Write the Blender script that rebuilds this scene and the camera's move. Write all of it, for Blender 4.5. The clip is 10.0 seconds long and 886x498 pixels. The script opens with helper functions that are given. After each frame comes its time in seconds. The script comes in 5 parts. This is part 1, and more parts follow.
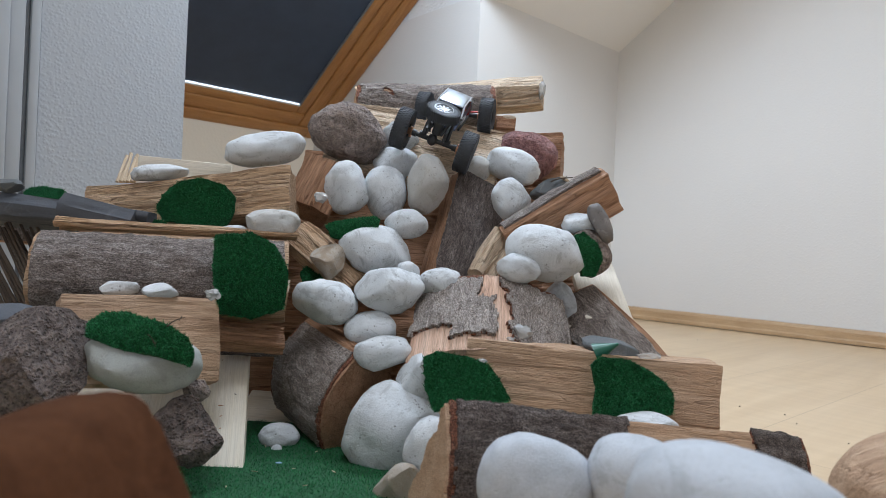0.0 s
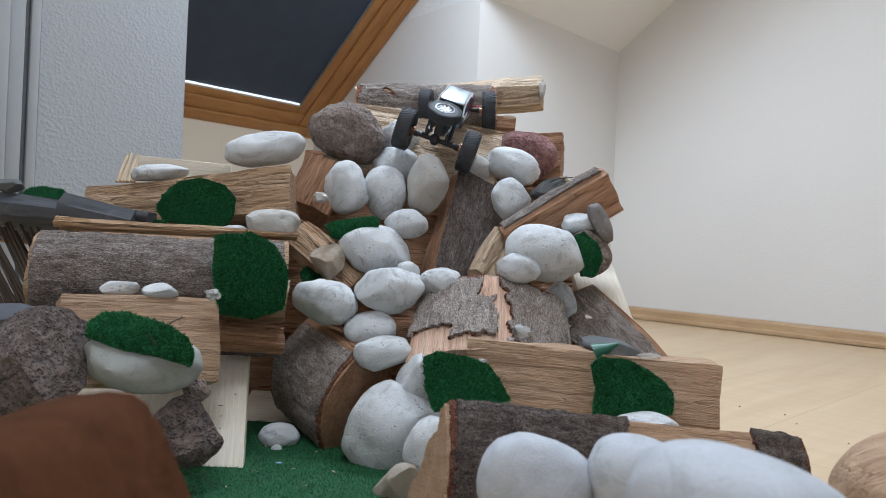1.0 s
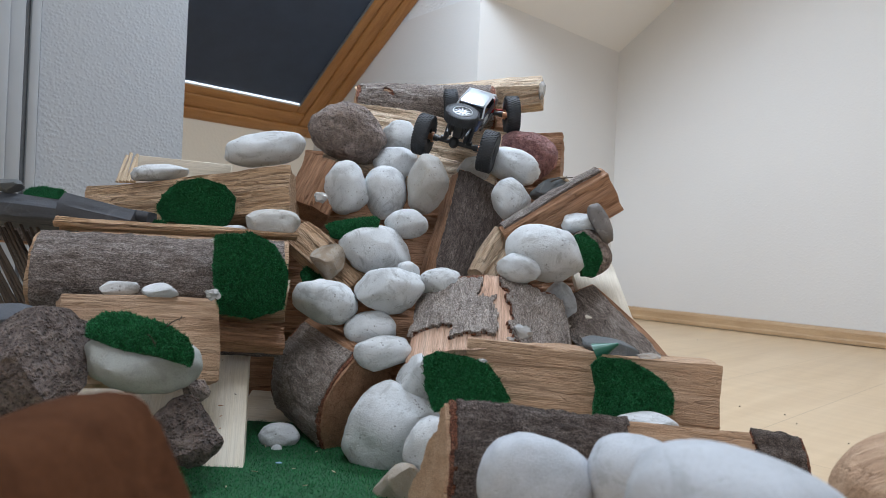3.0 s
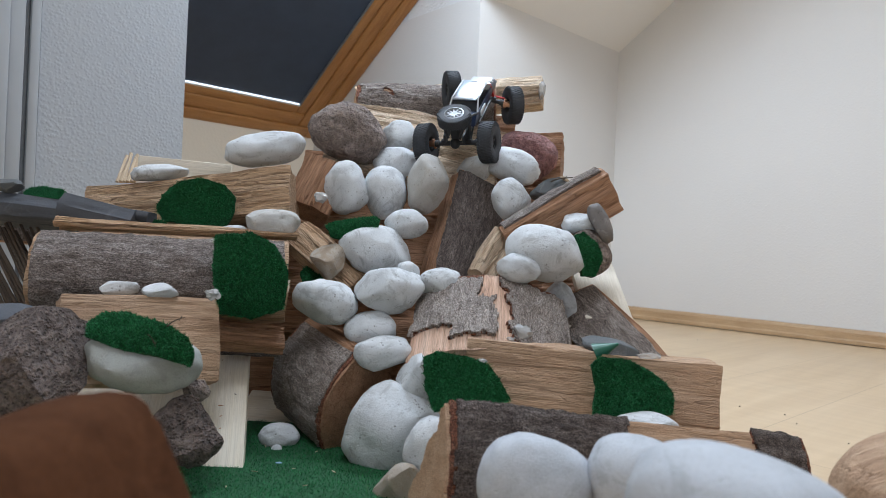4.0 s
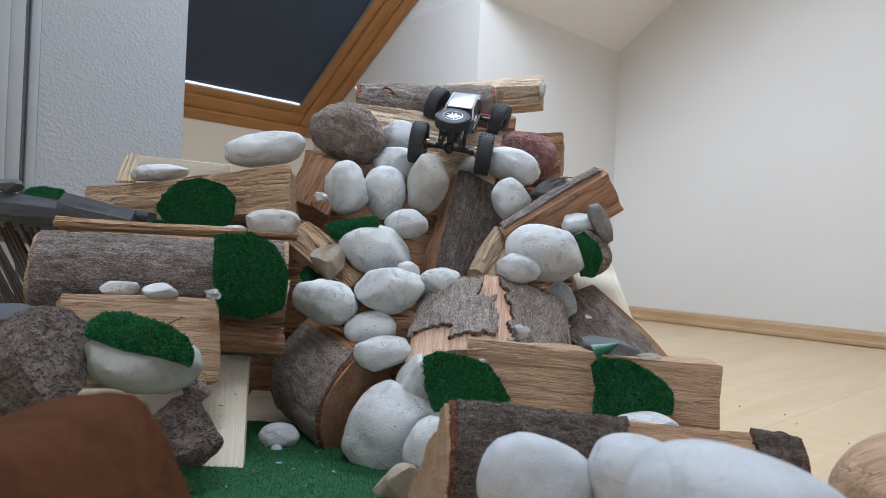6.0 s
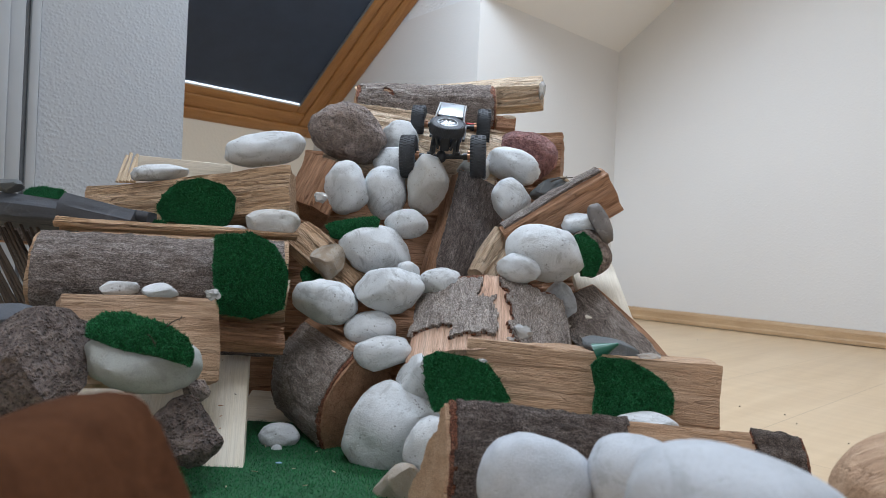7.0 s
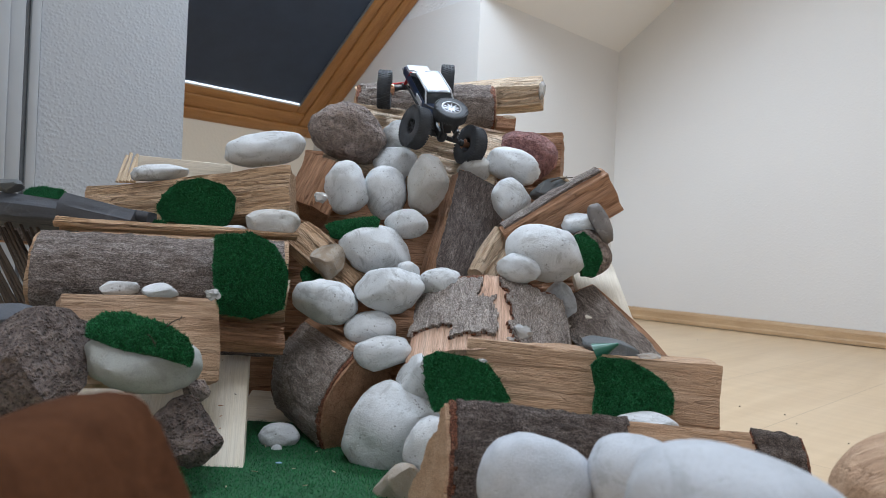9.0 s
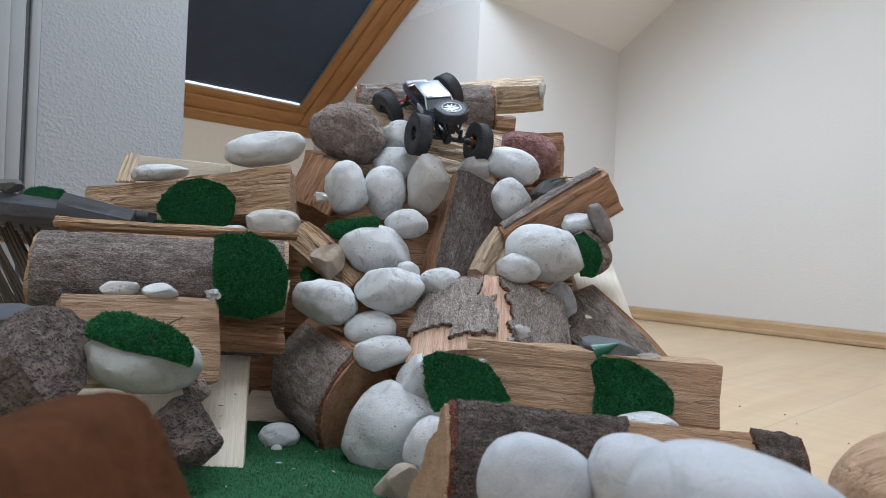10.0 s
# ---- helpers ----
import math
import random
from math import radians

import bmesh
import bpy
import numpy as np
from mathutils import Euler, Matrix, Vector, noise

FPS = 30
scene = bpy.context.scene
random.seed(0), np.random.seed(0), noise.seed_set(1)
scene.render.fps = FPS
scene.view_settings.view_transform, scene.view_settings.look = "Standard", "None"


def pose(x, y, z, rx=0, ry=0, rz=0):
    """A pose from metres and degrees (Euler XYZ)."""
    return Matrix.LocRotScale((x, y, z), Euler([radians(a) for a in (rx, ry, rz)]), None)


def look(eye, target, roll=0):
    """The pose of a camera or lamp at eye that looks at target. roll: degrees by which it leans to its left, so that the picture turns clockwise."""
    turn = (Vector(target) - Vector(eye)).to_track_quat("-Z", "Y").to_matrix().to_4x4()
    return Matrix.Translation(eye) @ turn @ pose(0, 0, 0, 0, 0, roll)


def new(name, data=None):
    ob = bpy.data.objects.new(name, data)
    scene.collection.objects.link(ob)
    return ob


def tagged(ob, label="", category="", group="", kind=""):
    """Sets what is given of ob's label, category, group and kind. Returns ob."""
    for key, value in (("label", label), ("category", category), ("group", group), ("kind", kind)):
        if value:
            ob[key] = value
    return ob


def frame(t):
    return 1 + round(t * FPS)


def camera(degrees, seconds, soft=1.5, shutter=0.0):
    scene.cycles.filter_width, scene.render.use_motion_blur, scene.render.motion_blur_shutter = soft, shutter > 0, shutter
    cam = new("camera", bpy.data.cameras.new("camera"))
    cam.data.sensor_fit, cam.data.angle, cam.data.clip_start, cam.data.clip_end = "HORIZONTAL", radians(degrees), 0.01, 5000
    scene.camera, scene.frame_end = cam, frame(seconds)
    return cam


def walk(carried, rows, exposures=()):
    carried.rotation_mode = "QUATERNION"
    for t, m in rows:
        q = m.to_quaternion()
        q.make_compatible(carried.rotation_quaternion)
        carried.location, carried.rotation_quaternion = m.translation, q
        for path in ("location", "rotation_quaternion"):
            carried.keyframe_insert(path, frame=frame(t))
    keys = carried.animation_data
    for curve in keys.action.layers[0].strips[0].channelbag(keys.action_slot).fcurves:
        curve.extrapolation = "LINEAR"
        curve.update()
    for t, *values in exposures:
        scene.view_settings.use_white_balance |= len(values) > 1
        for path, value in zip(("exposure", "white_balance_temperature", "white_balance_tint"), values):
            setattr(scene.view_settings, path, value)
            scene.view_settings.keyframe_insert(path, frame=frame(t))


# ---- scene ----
EYE = (0.0, 0.0, 0.22)
cam = camera(68, 10.0, soft=0.5)
# the small lens of a phone, focused on the pile
cam.data.dof.use_dof, cam.data.dof.focus_distance, cam.data.dof.aperture_fstop = True, 0.82, 9.5
STAND = look(EYE, (0.0, 1.0, 0.22), 2.5)
walk(cam, [(0.0, STAND), (10.0, STAND)], [(0.0, 0.17, 5860, 11), (10.0, 0.17, 5860, 11)])

# ---- world and light ----
world = bpy.data.worlds.new("sky")
scene.world = world
world.use_nodes = True
_n = world.node_tree.nodes
_sky = _n.new("ShaderNodeTexSky")
_sky.sky_type, _sky.sun_disc = "NISHITA", False
_sky.sun_elevation, _sky.sun_rotation = radians(35), radians(-120)
world.node_tree.links.new(_sky.outputs["Color"], _n["Background"].inputs["Color"])
_n["Background"].inputs["Strength"].default_value = 0.08

# the room's own frame: x along the knee wall, y into the room, z up
ROOM = pose(0.6236, 2.445, 0, 0, 0, -137.558)
SLOPE = 0.648


def area_light(name, at, to, wide, high, power, colour):
    data = bpy.data.lights.new(name, "AREA")
    data.shape, data.size, data.size_y, data.energy, data.color = "RECTANGLE", wide, high, power, colour
    ob = new(name, data)
    ob.matrix_world = ROOM @ look(at, to)
    return ob


# daylight through the upper pane of the niche window and the glazed door beside the pier;
# unseen and added: a light up the roof slope, fill lights at the far gable and behind
area_light("niche_window_light", (1.166, 0.50, 1.46), (1.166, 0.62, 0.5), 0.36, 0.50, 16, (0.84, 0.93, 1.0))
area_light("door_light", (2.42, 0.05, 1.15), (2.42, 1.05, 0.95), 0.8, 1.6, 2.5, (0.88, 0.95, 1.0))
area_light("roof_window_light", (2.15, 1.30, 1.83), (2.15, 1.844, 0.991), 0.66, 0.66, 18.5, (0.92, 0.97, 1.0))
area_light("gable_window_light", (4.05, 0.70, 1.05), (0.0, 0.95, 0.55), 0.9, 1.1, 3, (0.93, 0.97, 1.0))
area_light("back_window_light", (2.2, 4.24, 1.35), (1.9, 0.8, 0.3), 1.4, 1.2, 10.5, (0.97, 0.98, 1.0))


# ---- materials ----
def shader(name):
    m = bpy.data.materials.new(name)
    m.use_nodes = True
    t = m.node_tree
    return m, t, t.nodes["Principled BSDF"]


def add(t, kind, **values):
    node = t.nodes.new(kind)
    for key, value in values.items():
        node.inputs[key].default_value = value
    return node


def coords(t, scale=(1, 1, 1), where="Object"):
    c, m = t.nodes.new("ShaderNodeTexCoord"), t.nodes.new("ShaderNodeMapping")
    m.inputs["Scale"].default_value = scale
    t.links.new(c.outputs[where], m.inputs["Vector"])
    # every thing gets its own stretch of the pattern
    info, shift = t.nodes.new("ShaderNodeObjectInfo"), t.nodes.new("ShaderNodeVectorMath")
    shift.operation = "SCALE"
    shift.inputs[0].default_value = (37.0, 23.0, 51.0)
    t.links.new(info.outputs["Random"], shift.inputs["Scale"])
    t.links.new(shift.outputs["Vector"], m.inputs["Location"])
    return m.outputs["Vector"]


def fine(t, vec, scale, detail=4.0, rough=0.6, twist=0.0):
    n = add(t, "ShaderNodeTexNoise", Scale=scale, Detail=detail, Roughness=rough, Distortion=twist)
    t.links.new(vec, n.inputs["Vector"])
    return n.outputs["Fac"]


def ramp(t, fac, *stops):
    r = t.nodes.new("ShaderNodeValToRGB")
    e = r.color_ramp.elements
    while len(e) < len(stops):
        e.new(0.5)
    for k, (p, c) in enumerate(stops):
        e[k].position, e[k].color = p, (*c, 1) if len(c) == 3 else c
    t.links.new(fac, r.inputs["Fac"])
    return r.outputs["Color"]


def mix(t, fac, a, b, how="MIX"):
    m = t.nodes.new("ShaderNodeMix")
    m.data_type, m.blend_type = "RGBA", how
    for k, v in ((0, fac), (6, a), (7, b)):
        if isinstance(v, (int, float)):
            m.inputs[k].default_value = v
        elif isinstance(v, tuple):
            m.inputs[k].default_value = (*v, 1)
        else:
            t.links.new(v, m.inputs[k])
    return m.outputs[2]


def relief(t, bsdf, fac, strength, depth):
    b = add(t, "ShaderNodeBump", Strength=strength, Distance=depth)
    t.links.new(fac, b.inputs["Height"])
    t.links.new(b.outputs["Normal"], bsdf.inputs["Normal"])
    return b


def total(t, a, b, k=1.0):
    m = t.nodes.new("ShaderNodeMath")
    m.operation = "MULTIPLY_ADD"
    t.links.new(b, m.inputs[0])
    m.inputs[1].default_value = k
    t.links.new(a, m.inputs[2])
    return m.outputs[0]


def plain(name, colour, rough=0.6, metal=0.0, wear=0.15, size=60.0):
    m, t, b = shader(name)
    v = coords(t)
    f = fine(t, v, size)
    dark = tuple(c * (1 - wear) for c in colour)
    lite = tuple(min(1, c * (1 + wear)) for c in colour)
    t.links.new(ramp(t, f, (0.3, dark), (0.7, lite)), b.inputs["Base Color"])
    b.inputs["Roughness"].default_value, b.inputs["Metallic"].default_value = rough, metal
    relief(t, b, f, 0.15, 0.001)
    return m


def wood(name, dark, mid, lite, rough=0.65, fibre=1.0):
    """Timber with its grain along the object's x: soft bands, fine fibres, and thin drying cracks that wander along the grain."""
    m, t, b = shader(name)
    g = fine(t, coords(t, (3.5, 42, 42)), 1.6, 7, 0.7, 0.5)
    h = fine(t, coords(t, (16, 470, 470)), 1.7, 4, 0.75)
    k = fine(t, coords(t, (5, 120, 120)), 1.6, 3, 0.6, 0.6)
    q = fine(t, coords(t, (4, 52, 52)), 1.3, 2, 0.5, 0.8)
    s = fine(t, coords(t), 11, 4, 0.6)
    c = ramp(t, g, (0.22, dark), (0.46, mid), (0.72, lite))
    c = mix(t, 0.45 * min(1.0, fibre + 0.2), c, ramp(t, h, (0.38, (0.30, 0.25, 0.2)), (0.56, (1.08, 1.06, 1.04))), "MULTIPLY")
    crack = ramp(t, k, (0.452, (1, 1, 1)), (0.475, (0, 0, 0)), (0.485, (0, 0, 0)), (0.505, (1, 1, 1)))
    split = ramp(t, q, (0.490, (1, 1, 1)), (0.498, (0, 0, 0)), (0.504, (0, 0, 0)), (0.514, (1, 1, 1)))
    c = mix(t, 0.28 * min(1.0, fibre), c, mix(t, crack, (0.34, 0.22, 0.15), (1.0, 1.0, 1.0)), "MULTIPLY")
    c = mix(t, 0.52 * min(1.0, fibre), c, mix(t, split, (0.18, 0.11, 0.07), (1.0, 1.0, 1.0)), "MULTIPLY")
    c = mix(t, 0.3, c, ramp(t, s, (0.3, (0.6, 0.55, 0.5)), (0.7, (1, 1, 1))), "MULTIPLY")
    t.links.new(c, b.inputs["Base Color"])
    b.inputs["Roughness"].default_value = rough
    b.inputs["Specular IOR Level"].default_value = 0.3
    relief(t, b, total(t, total(t, total(t, g, h, 0.6), crack, 0.35), split, 0.5), 1.0 * fibre, 0.006)
    return m


def bark(name, dark, mid, lite):
    m, t, b = shader(name)
    g = fine(t, coords(t, (26, 95, 95)), 1.9, 7, 0.75, 0.6)
    h = fine(t, coords(t), 850, 4, 0.8)
    f = fine(t, coords(t, (210, 620, 620)), 1.5, 4, 0.75, 0.5)
    s = fine(t, coords(t), 20, 5, 0.65)
    c = ramp(t, g, (0.33, dark), (0.5, mid), (0.68, lite))
    c = mix(t, 0.6, c, ramp(t, s, (0.32, (0.5, 0.45, 0.42)), (0.62, (1, 1, 1))), "MULTIPLY")
    c = mix(t, 0.75, c, ramp(t, h, (0.42, (0.16, 0.14, 0.13)), (0.56, (1.35, 1.35, 1.35))), "MULTIPLY")
    c = mix(t, 0.7, c, ramp(t, f, (0.42, (0.3, 0.27, 0.25)), (0.56, (1.3, 1.3, 1.3))), "MULTIPLY")
    t.links.new(c, b.inputs["Base Color"])
    b.inputs["Roughness"].default_value = 0.9
    relief(t, b, total(t, total(t, total(t, g, h, 0.4), f, 0.6), s, 0.6), 1.0, 0.005)
    return m


def stone(name, base, vein, fleck, pits=0.3, vein_at=0.57, coarse=1.0):
    """Worn stone: broad tone, crisp veins, scattered pits and a fine chalky grain."""
    m, t, b = shader(name)
    v = coords(t)
    g = fine(t, v, 30 * coarse, 9, 0.74, 1.6)
    s = fine(t, v, 12, 5, 0.65, 0.8)
    d = fine(t, v, 700, 3, 0.75)
    w = fine(t, coords(t, (1, 2.8, 1.4)), 55, 6, 0.75, 1.4)
    vo = add(t, "ShaderNodeTexVoronoi", Scale=260.0 * coarse)
    t.links.new(v, vo.inputs["Vector"])
    where = ramp(t, fine(t, v, 85, 5, 0.7), (0.53, (0, 0, 0)), (0.64, (1, 1, 1)))
    hole = mix(t, 1.0, ramp(t, vo.outputs["Distance"], (0.16, (1, 1, 1)), (0.34, (0, 0, 0))), where, "MULTIPLY")
    c = ramp(t, s, (0.34, tuple(x * 0.78 for x in base)), (0.60, base))
    c = mix(t, ramp(t, g, (vein_at, (0, 0, 0)), (vein_at + 0.07, (0.75, 0.75, 0.75))), c, vein)
    c = mix(t, ramp(t, w, (0.60, (0, 0, 0)), (0.64, (0.6, 0.6, 0.6))), c, vein)
    c = mix(t, mix(t, 1.0, hole, (min(1.0, pits * 2.6),) * 3, "MULTIPLY"), c, fleck)
    c = mix(t, 0.22, c, ramp(t, d, (0.38, (0.55, 0.55, 0.55)), (0.52, (1, 1, 1))), "MULTIPLY")
    t.links.new(c, b.inputs["Base Color"])
    b.inputs["Roughness"].default_value = 0.7
    relief(t, b, total(t, total(t, total(t, d, g, -1.2), hole, -2.2), w, -0.8), 0.12 + 0.7 * pits, 0.003)
    return m


def lava(name, dark, mid, lite):
    m, t, b = shader(name)
    v = coords(t)
    vo = add(t, "ShaderNodeTexVoronoi", Scale=300.0)
    t.links.new(v, vo.inputs["Vector"])
    hole = ramp(t, vo.outputs["Distance"], (0.12, (0, 0, 0)), (0.4, (1, 1, 1)))
    few = fine(t, v, 110, 3, 0.6)
    g = fine(t, v, 90, 6, 0.75, 0.5)
    s = fine(t, v, 16, 4, 0.6)
    c = ramp(t, g, (0.3, dark), (0.52, mid), (0.75, lite))
    c = mix(t, 0.6, c, ramp(t, s, (0.3, (0.5, 0.47, 0.45)), (0.68, (1, 1, 1))), "MULTIPLY")
    keep = ramp(t, few, (0.40, (1, 1, 1)), (0.55, (0, 0, 0)))
    pit = mix(t, keep, hole, (1, 1, 1), "ADD")
    c = mix(t, 0.42, c, pit, "MULTIPLY")
    t.links.new(c, b.inputs["Base Color"])
    b.inputs["Roughness"].default_value = 0.92
    relief(t, b, total(t, g, pit, 0.8), 0.9, 0.004)
    return m


def plaster(name, colour, dots, size, strength):
    """Painted woodchip wallpaper: grains of uneven size under the paint."""
    m, t, b = shader(name)
    v = coords(t)
    vo = add(t, "ShaderNodeTexVoronoi", Scale=size, Randomness=1.0)
    vo.feature = "SMOOTH_F1"
    t.links.new(v, vo.inputs["Vector"])
    warp = fine(t, v, size * 0.8, 3, 0.6, 0.8)
    grain = ramp(t, total(t, vo.outputs["Distance"], warp, dots), (0.35, (1, 1, 1)), (0.75, (0, 0, 0)))
    broad = fine(t, v, 1.7, 3, 0.5)
    t.links.new(ramp(t, broad, (0.3, tuple(c * 0.96 for c in colour)), (0.7, colour)), b.inputs["Base Color"])
    b.inputs["Roughness"].default_value = 0.85
    relief(t, b, grain, strength, 0.003)
    return m


def laminate(name):
    m, t, b = shader(name)
    v = coords(t, (2.0, 16, 4))
    g = fine(t, v, 1.2, 5, 0.55, 0.6)
    s = fine(t, coords(t), 2.2, 3, 0.5)
    d = fine(t, coords(t, (60, 3, 1)), 1.0, 2, 0.5)
    c = ramp(t, g, (0.3, (0.60, 0.44, 0.265)), (0.7, (0.69, 0.525, 0.335)))
    c = mix(t, 0.35, c, ramp(t, s, (0.3, (0.86, 0.84, 0.8)), (0.7, (1, 1, 1))), "MULTIPLY")
    c = mix(t, 0.2, c, ramp(t, d, (0.35, (0.8, 0.75, 0.7)), (0.6, (1, 1, 1))), "MULTIPLY")
    joint = add(t, "ShaderNodeTexBrick", Scale=1.0)
    joint.inputs["Brick Width"].default_value, joint.inputs["Row Height"].default_value = 1.2, 0.19
    joint.inputs["Mortar Size"].default_value, joint.inputs["Mortar Smooth"].default_value = 0.0008, 0.3
    t.links.new(coords(t), joint.inputs["Vector"])
    c = mix(t, ramp(t, joint.outputs["Fac"], (0.0, (0, 0, 0)), (1.0, (0.45, 0.45, 0.45))), c, (0.30, 0.20, 0.11))
    t.links.new(c, b.inputs["Base Color"])
    t.links.new(ramp(t, s, (0.3, (0.33,) * 3), (0.7, (0.45,) * 3)), b.inputs["Roughness"])
    relief(t, b, g, 0.05, 0.001)
    return m


def turf(name, dark, mid, lite):
    m, t, b = shader(name)
    geo = t.nodes.new("ShaderNodeNewGeometry")
    v = coords(t)
    s = fine(t, v, 40, 3, 0.6)
    c = ramp(t, geo.outputs["Random Per Island"], (0.1, dark), (0.6, mid), (1.0, lite))
    c = mix(t, 0.5, c, ramp(t, s, (0.3, (0.55, 0.6, 0.55)), (0.7, (1, 1, 1))), "MULTIPLY")
    t.links.new(c, b.inputs["Base Color"])
    b.inputs["Roughness"].default_value, b.inputs["Specular IOR Level"].default_value = 0.65, 0.25
    return m


SPLIT = wood("split_oak", (0.44, 0.26, 0.13), (0.72, 0.48, 0.29), (0.84, 0.63, 0.43))
SPLIT_PALE = wood("split_beech", (0.58, 0.40, 0.25), (0.82, 0.64, 0.45), (0.88, 0.75, 0.59), fibre=0.9)
# alder tone raised slightly for the lens veil over the pile's gaps
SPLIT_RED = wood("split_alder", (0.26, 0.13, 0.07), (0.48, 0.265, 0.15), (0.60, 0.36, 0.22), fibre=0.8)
CUT_DARK = wood("sawn_dark", (0.045, 0.018, 0.008), (0.08, 0.033, 0.015), (0.11, 0.048, 0.022), 0.9, 0.25)
CUT_DARK.node_tree.nodes["Principled BSDF"].inputs["Specular IOR Level"].default_value = 0.05
SPLIT_SMOOTH = wood("smooth_split_oak", (0.38, 0.235, 0.145), (0.56, 0.375, 0.24), (0.67, 0.48, 0.33), fibre=0.6)
SPLIT_PINK = wood("fresh_split_alder", (0.55, 0.33, 0.22), (0.76, 0.51, 0.37), (0.84, 0.64, 0.50), fibre=0.55)
BARK = bark("grey_bark", (0.16, 0.125, 0.105), (0.39, 0.33, 0.295), (0.60, 0.55, 0.51))
BARK_PALE = bark("pale_bark", (0.30, 0.245, 0.215), (0.60, 0.53, 0.475), (0.78, 0.72, 0.67))
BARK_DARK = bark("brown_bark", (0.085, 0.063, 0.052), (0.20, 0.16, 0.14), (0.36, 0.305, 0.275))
BARK_BROWN = bark("warm_brown_bark", (0.22, 0.175, 0.145), (0.46, 0.39, 0.34), (0.64, 0.57, 0.51))
BARK_RED = bark("inner_bark", (0.16, 0.055, 0.03), (0.36, 0.14, 0.075), (0.50, 0.26, 0.16))
MARBLE = stone("white_marble", (0.66, 0.68, 0.69), (0.40, 0.41, 0.41), (0.20, 0.195, 0.185), 0.36, 0.53)
MARBLE_SMOOTH = stone("smooth_marble", (0.50, 0.525, 0.56), (0.38, 0.40, 0.42), (0.30, 0.30, 0.30), 0.15, 0.53, 0.8)
MARBLE_GREY = stone("grey_marble", (0.37, 0.385, 0.36), (0.27, 0.28, 0.265), (0.27, 0.26, 0.25), 0.2)
MARBLE_WARM = stone("stained_marble", (0.54, 0.53, 0.50), (0.40, 0.37, 0.32), (0.22, 0.19, 0.16), 0.45, 0.56)
SANDSTONE = stone("sandstone", (0.42, 0.36, 0.29), (0.32, 0.24, 0.16), (0.18, 0.13, 0.1), 0.35, 0.52)
SLATE = stone("dark_slate", (0.11, 0.118, 0.12), (0.19, 0.20, 0.205), (0.06, 0.06, 0.06), 0.3, 0.55)
GREYROCK = stone("brown_grey_rock", (0.20, 0.18, 0.165), (0.28, 0.26, 0.25), (0.1, 0.09, 0.08), 0.3)
LAVA = lava("lava_rock", (0.062, 0.047, 0.041), (0.14, 0.108, 0.095), (0.24, 0.195, 0.172))
LAVA_WARM = lava("brown_lava", (0.13, 0.10, 0.085), (0.27, 0.215, 0.185), (0.41, 0.34, 0.30))
LAVA_RED = lava("red_lava", (0.13, 0.055, 0.05), (0.26, 0.125, 0.115), (0.40, 0.23, 0.21))
SCRAP = plain("blue_paper", (0.25, 0.4, 0.55), 0.6)
TURF = turf("turf_green", (0.010, 0.07, 0.024), (0.028, 0.19, 0.064), (0.07, 0.35, 0.13))
TURF_BASE = plain("turf_backing", (0.012, 0.075, 0.025), 0.9)
PLYWOOD = wood("pale_plywood", (0.68, 0.59, 0.45), (0.79, 0.72, 0.59), (0.86, 0.81, 0.71), 0.7, 0.2)
WALL = plaster("white_woodchip", (0.74, 0.72, 0.69), 0.6, 170, 0.12)
# white woodchip like the walls', its colour greyed for the shade on the pier
PIER_SHADE = plaster("shaded_white_woodchip", (0.38, 0.395, 0.41), 0.45, 175, 0.28)
WALL_COARSE = plaster("coarse_woodchip", (0.80, 0.80, 0.79), 0.7, 115, 0.8)
CREAM = plaster("cream_plaster", (0.72, 0.63, 0.50), 0.5, 110, 0.1)
CEILING = plaster("ceiling_paint", (0.84, 0.82, 0.79), 0.55, 190, 0.08)
FLOOR = laminate("beech_laminate")
SKIRT = wood("baseboard_beech", (0.42, 0.27, 0.14), (0.53, 0.36, 0.20), (0.60, 0.43, 0.26), 0.45, 0.15)
PINE = wood("varnished_pine", (0.33, 0.145, 0.045), (0.47, 0.225, 0.075), (0.55, 0.29, 0.11), 0.35, 0.2)
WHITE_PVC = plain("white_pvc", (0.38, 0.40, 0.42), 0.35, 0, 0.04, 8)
GREY_SEAL = plain("grey_seal", (0.16, 0.17, 0.18), 0.6)
BLIND = plain("navy_blind", (0.032, 0.050, 0.088), 0.5, 0, 0.12, 14)
ALU = plain("blind_bar", (0.75, 0.78, 0.80), 0.3, 0.9, 0.05)
FOAM = stone("grey_cast_slab", (0.075, 0.08, 0.093), (0.105, 0.11, 0.125), (0.045, 0.045, 0.05), 0.16)
STICK = wood("dark_sticks", (0.03, 0.022, 0.016), (0.07, 0.05, 0.036), (0.12, 0.09, 0.065), 0.7, 0.4)
REED = wood("pale_reed", (0.42, 0.31, 0.19), (0.58, 0.45, 0.30), (0.70, 0.58, 0.42), 0.6, 0.4)
GLUE = plain("hot_glue", (0.72, 0.72, 0.70), 0.25)
GLUE.node_tree.nodes["Principled BSDF"].inputs["Transmission Weight"].default_value = 0.5
GREEN_PLASTIC = plain("green_plastic", (0.015, 0.11, 0.065), 0.4)
# rubber and nylon: black lifted towards blue-grey for the lens veil
RUBBER = plain("black_rubber", (0.043, 0.047, 0.054), 0.7, 0, 0.3, 90)
BLACK = plain("black_nylon", (0.026, 0.028, 0.032), 0.5, 0, 0.2)
PAINT = plain("dark_blue_paint", (0.018, 0.035, 0.085), 0.28, 0.2, 0.1)
ROOF = plain("gloss_roof", (0.52, 0.58, 0.64), 0.28, 0.92, 0.04)
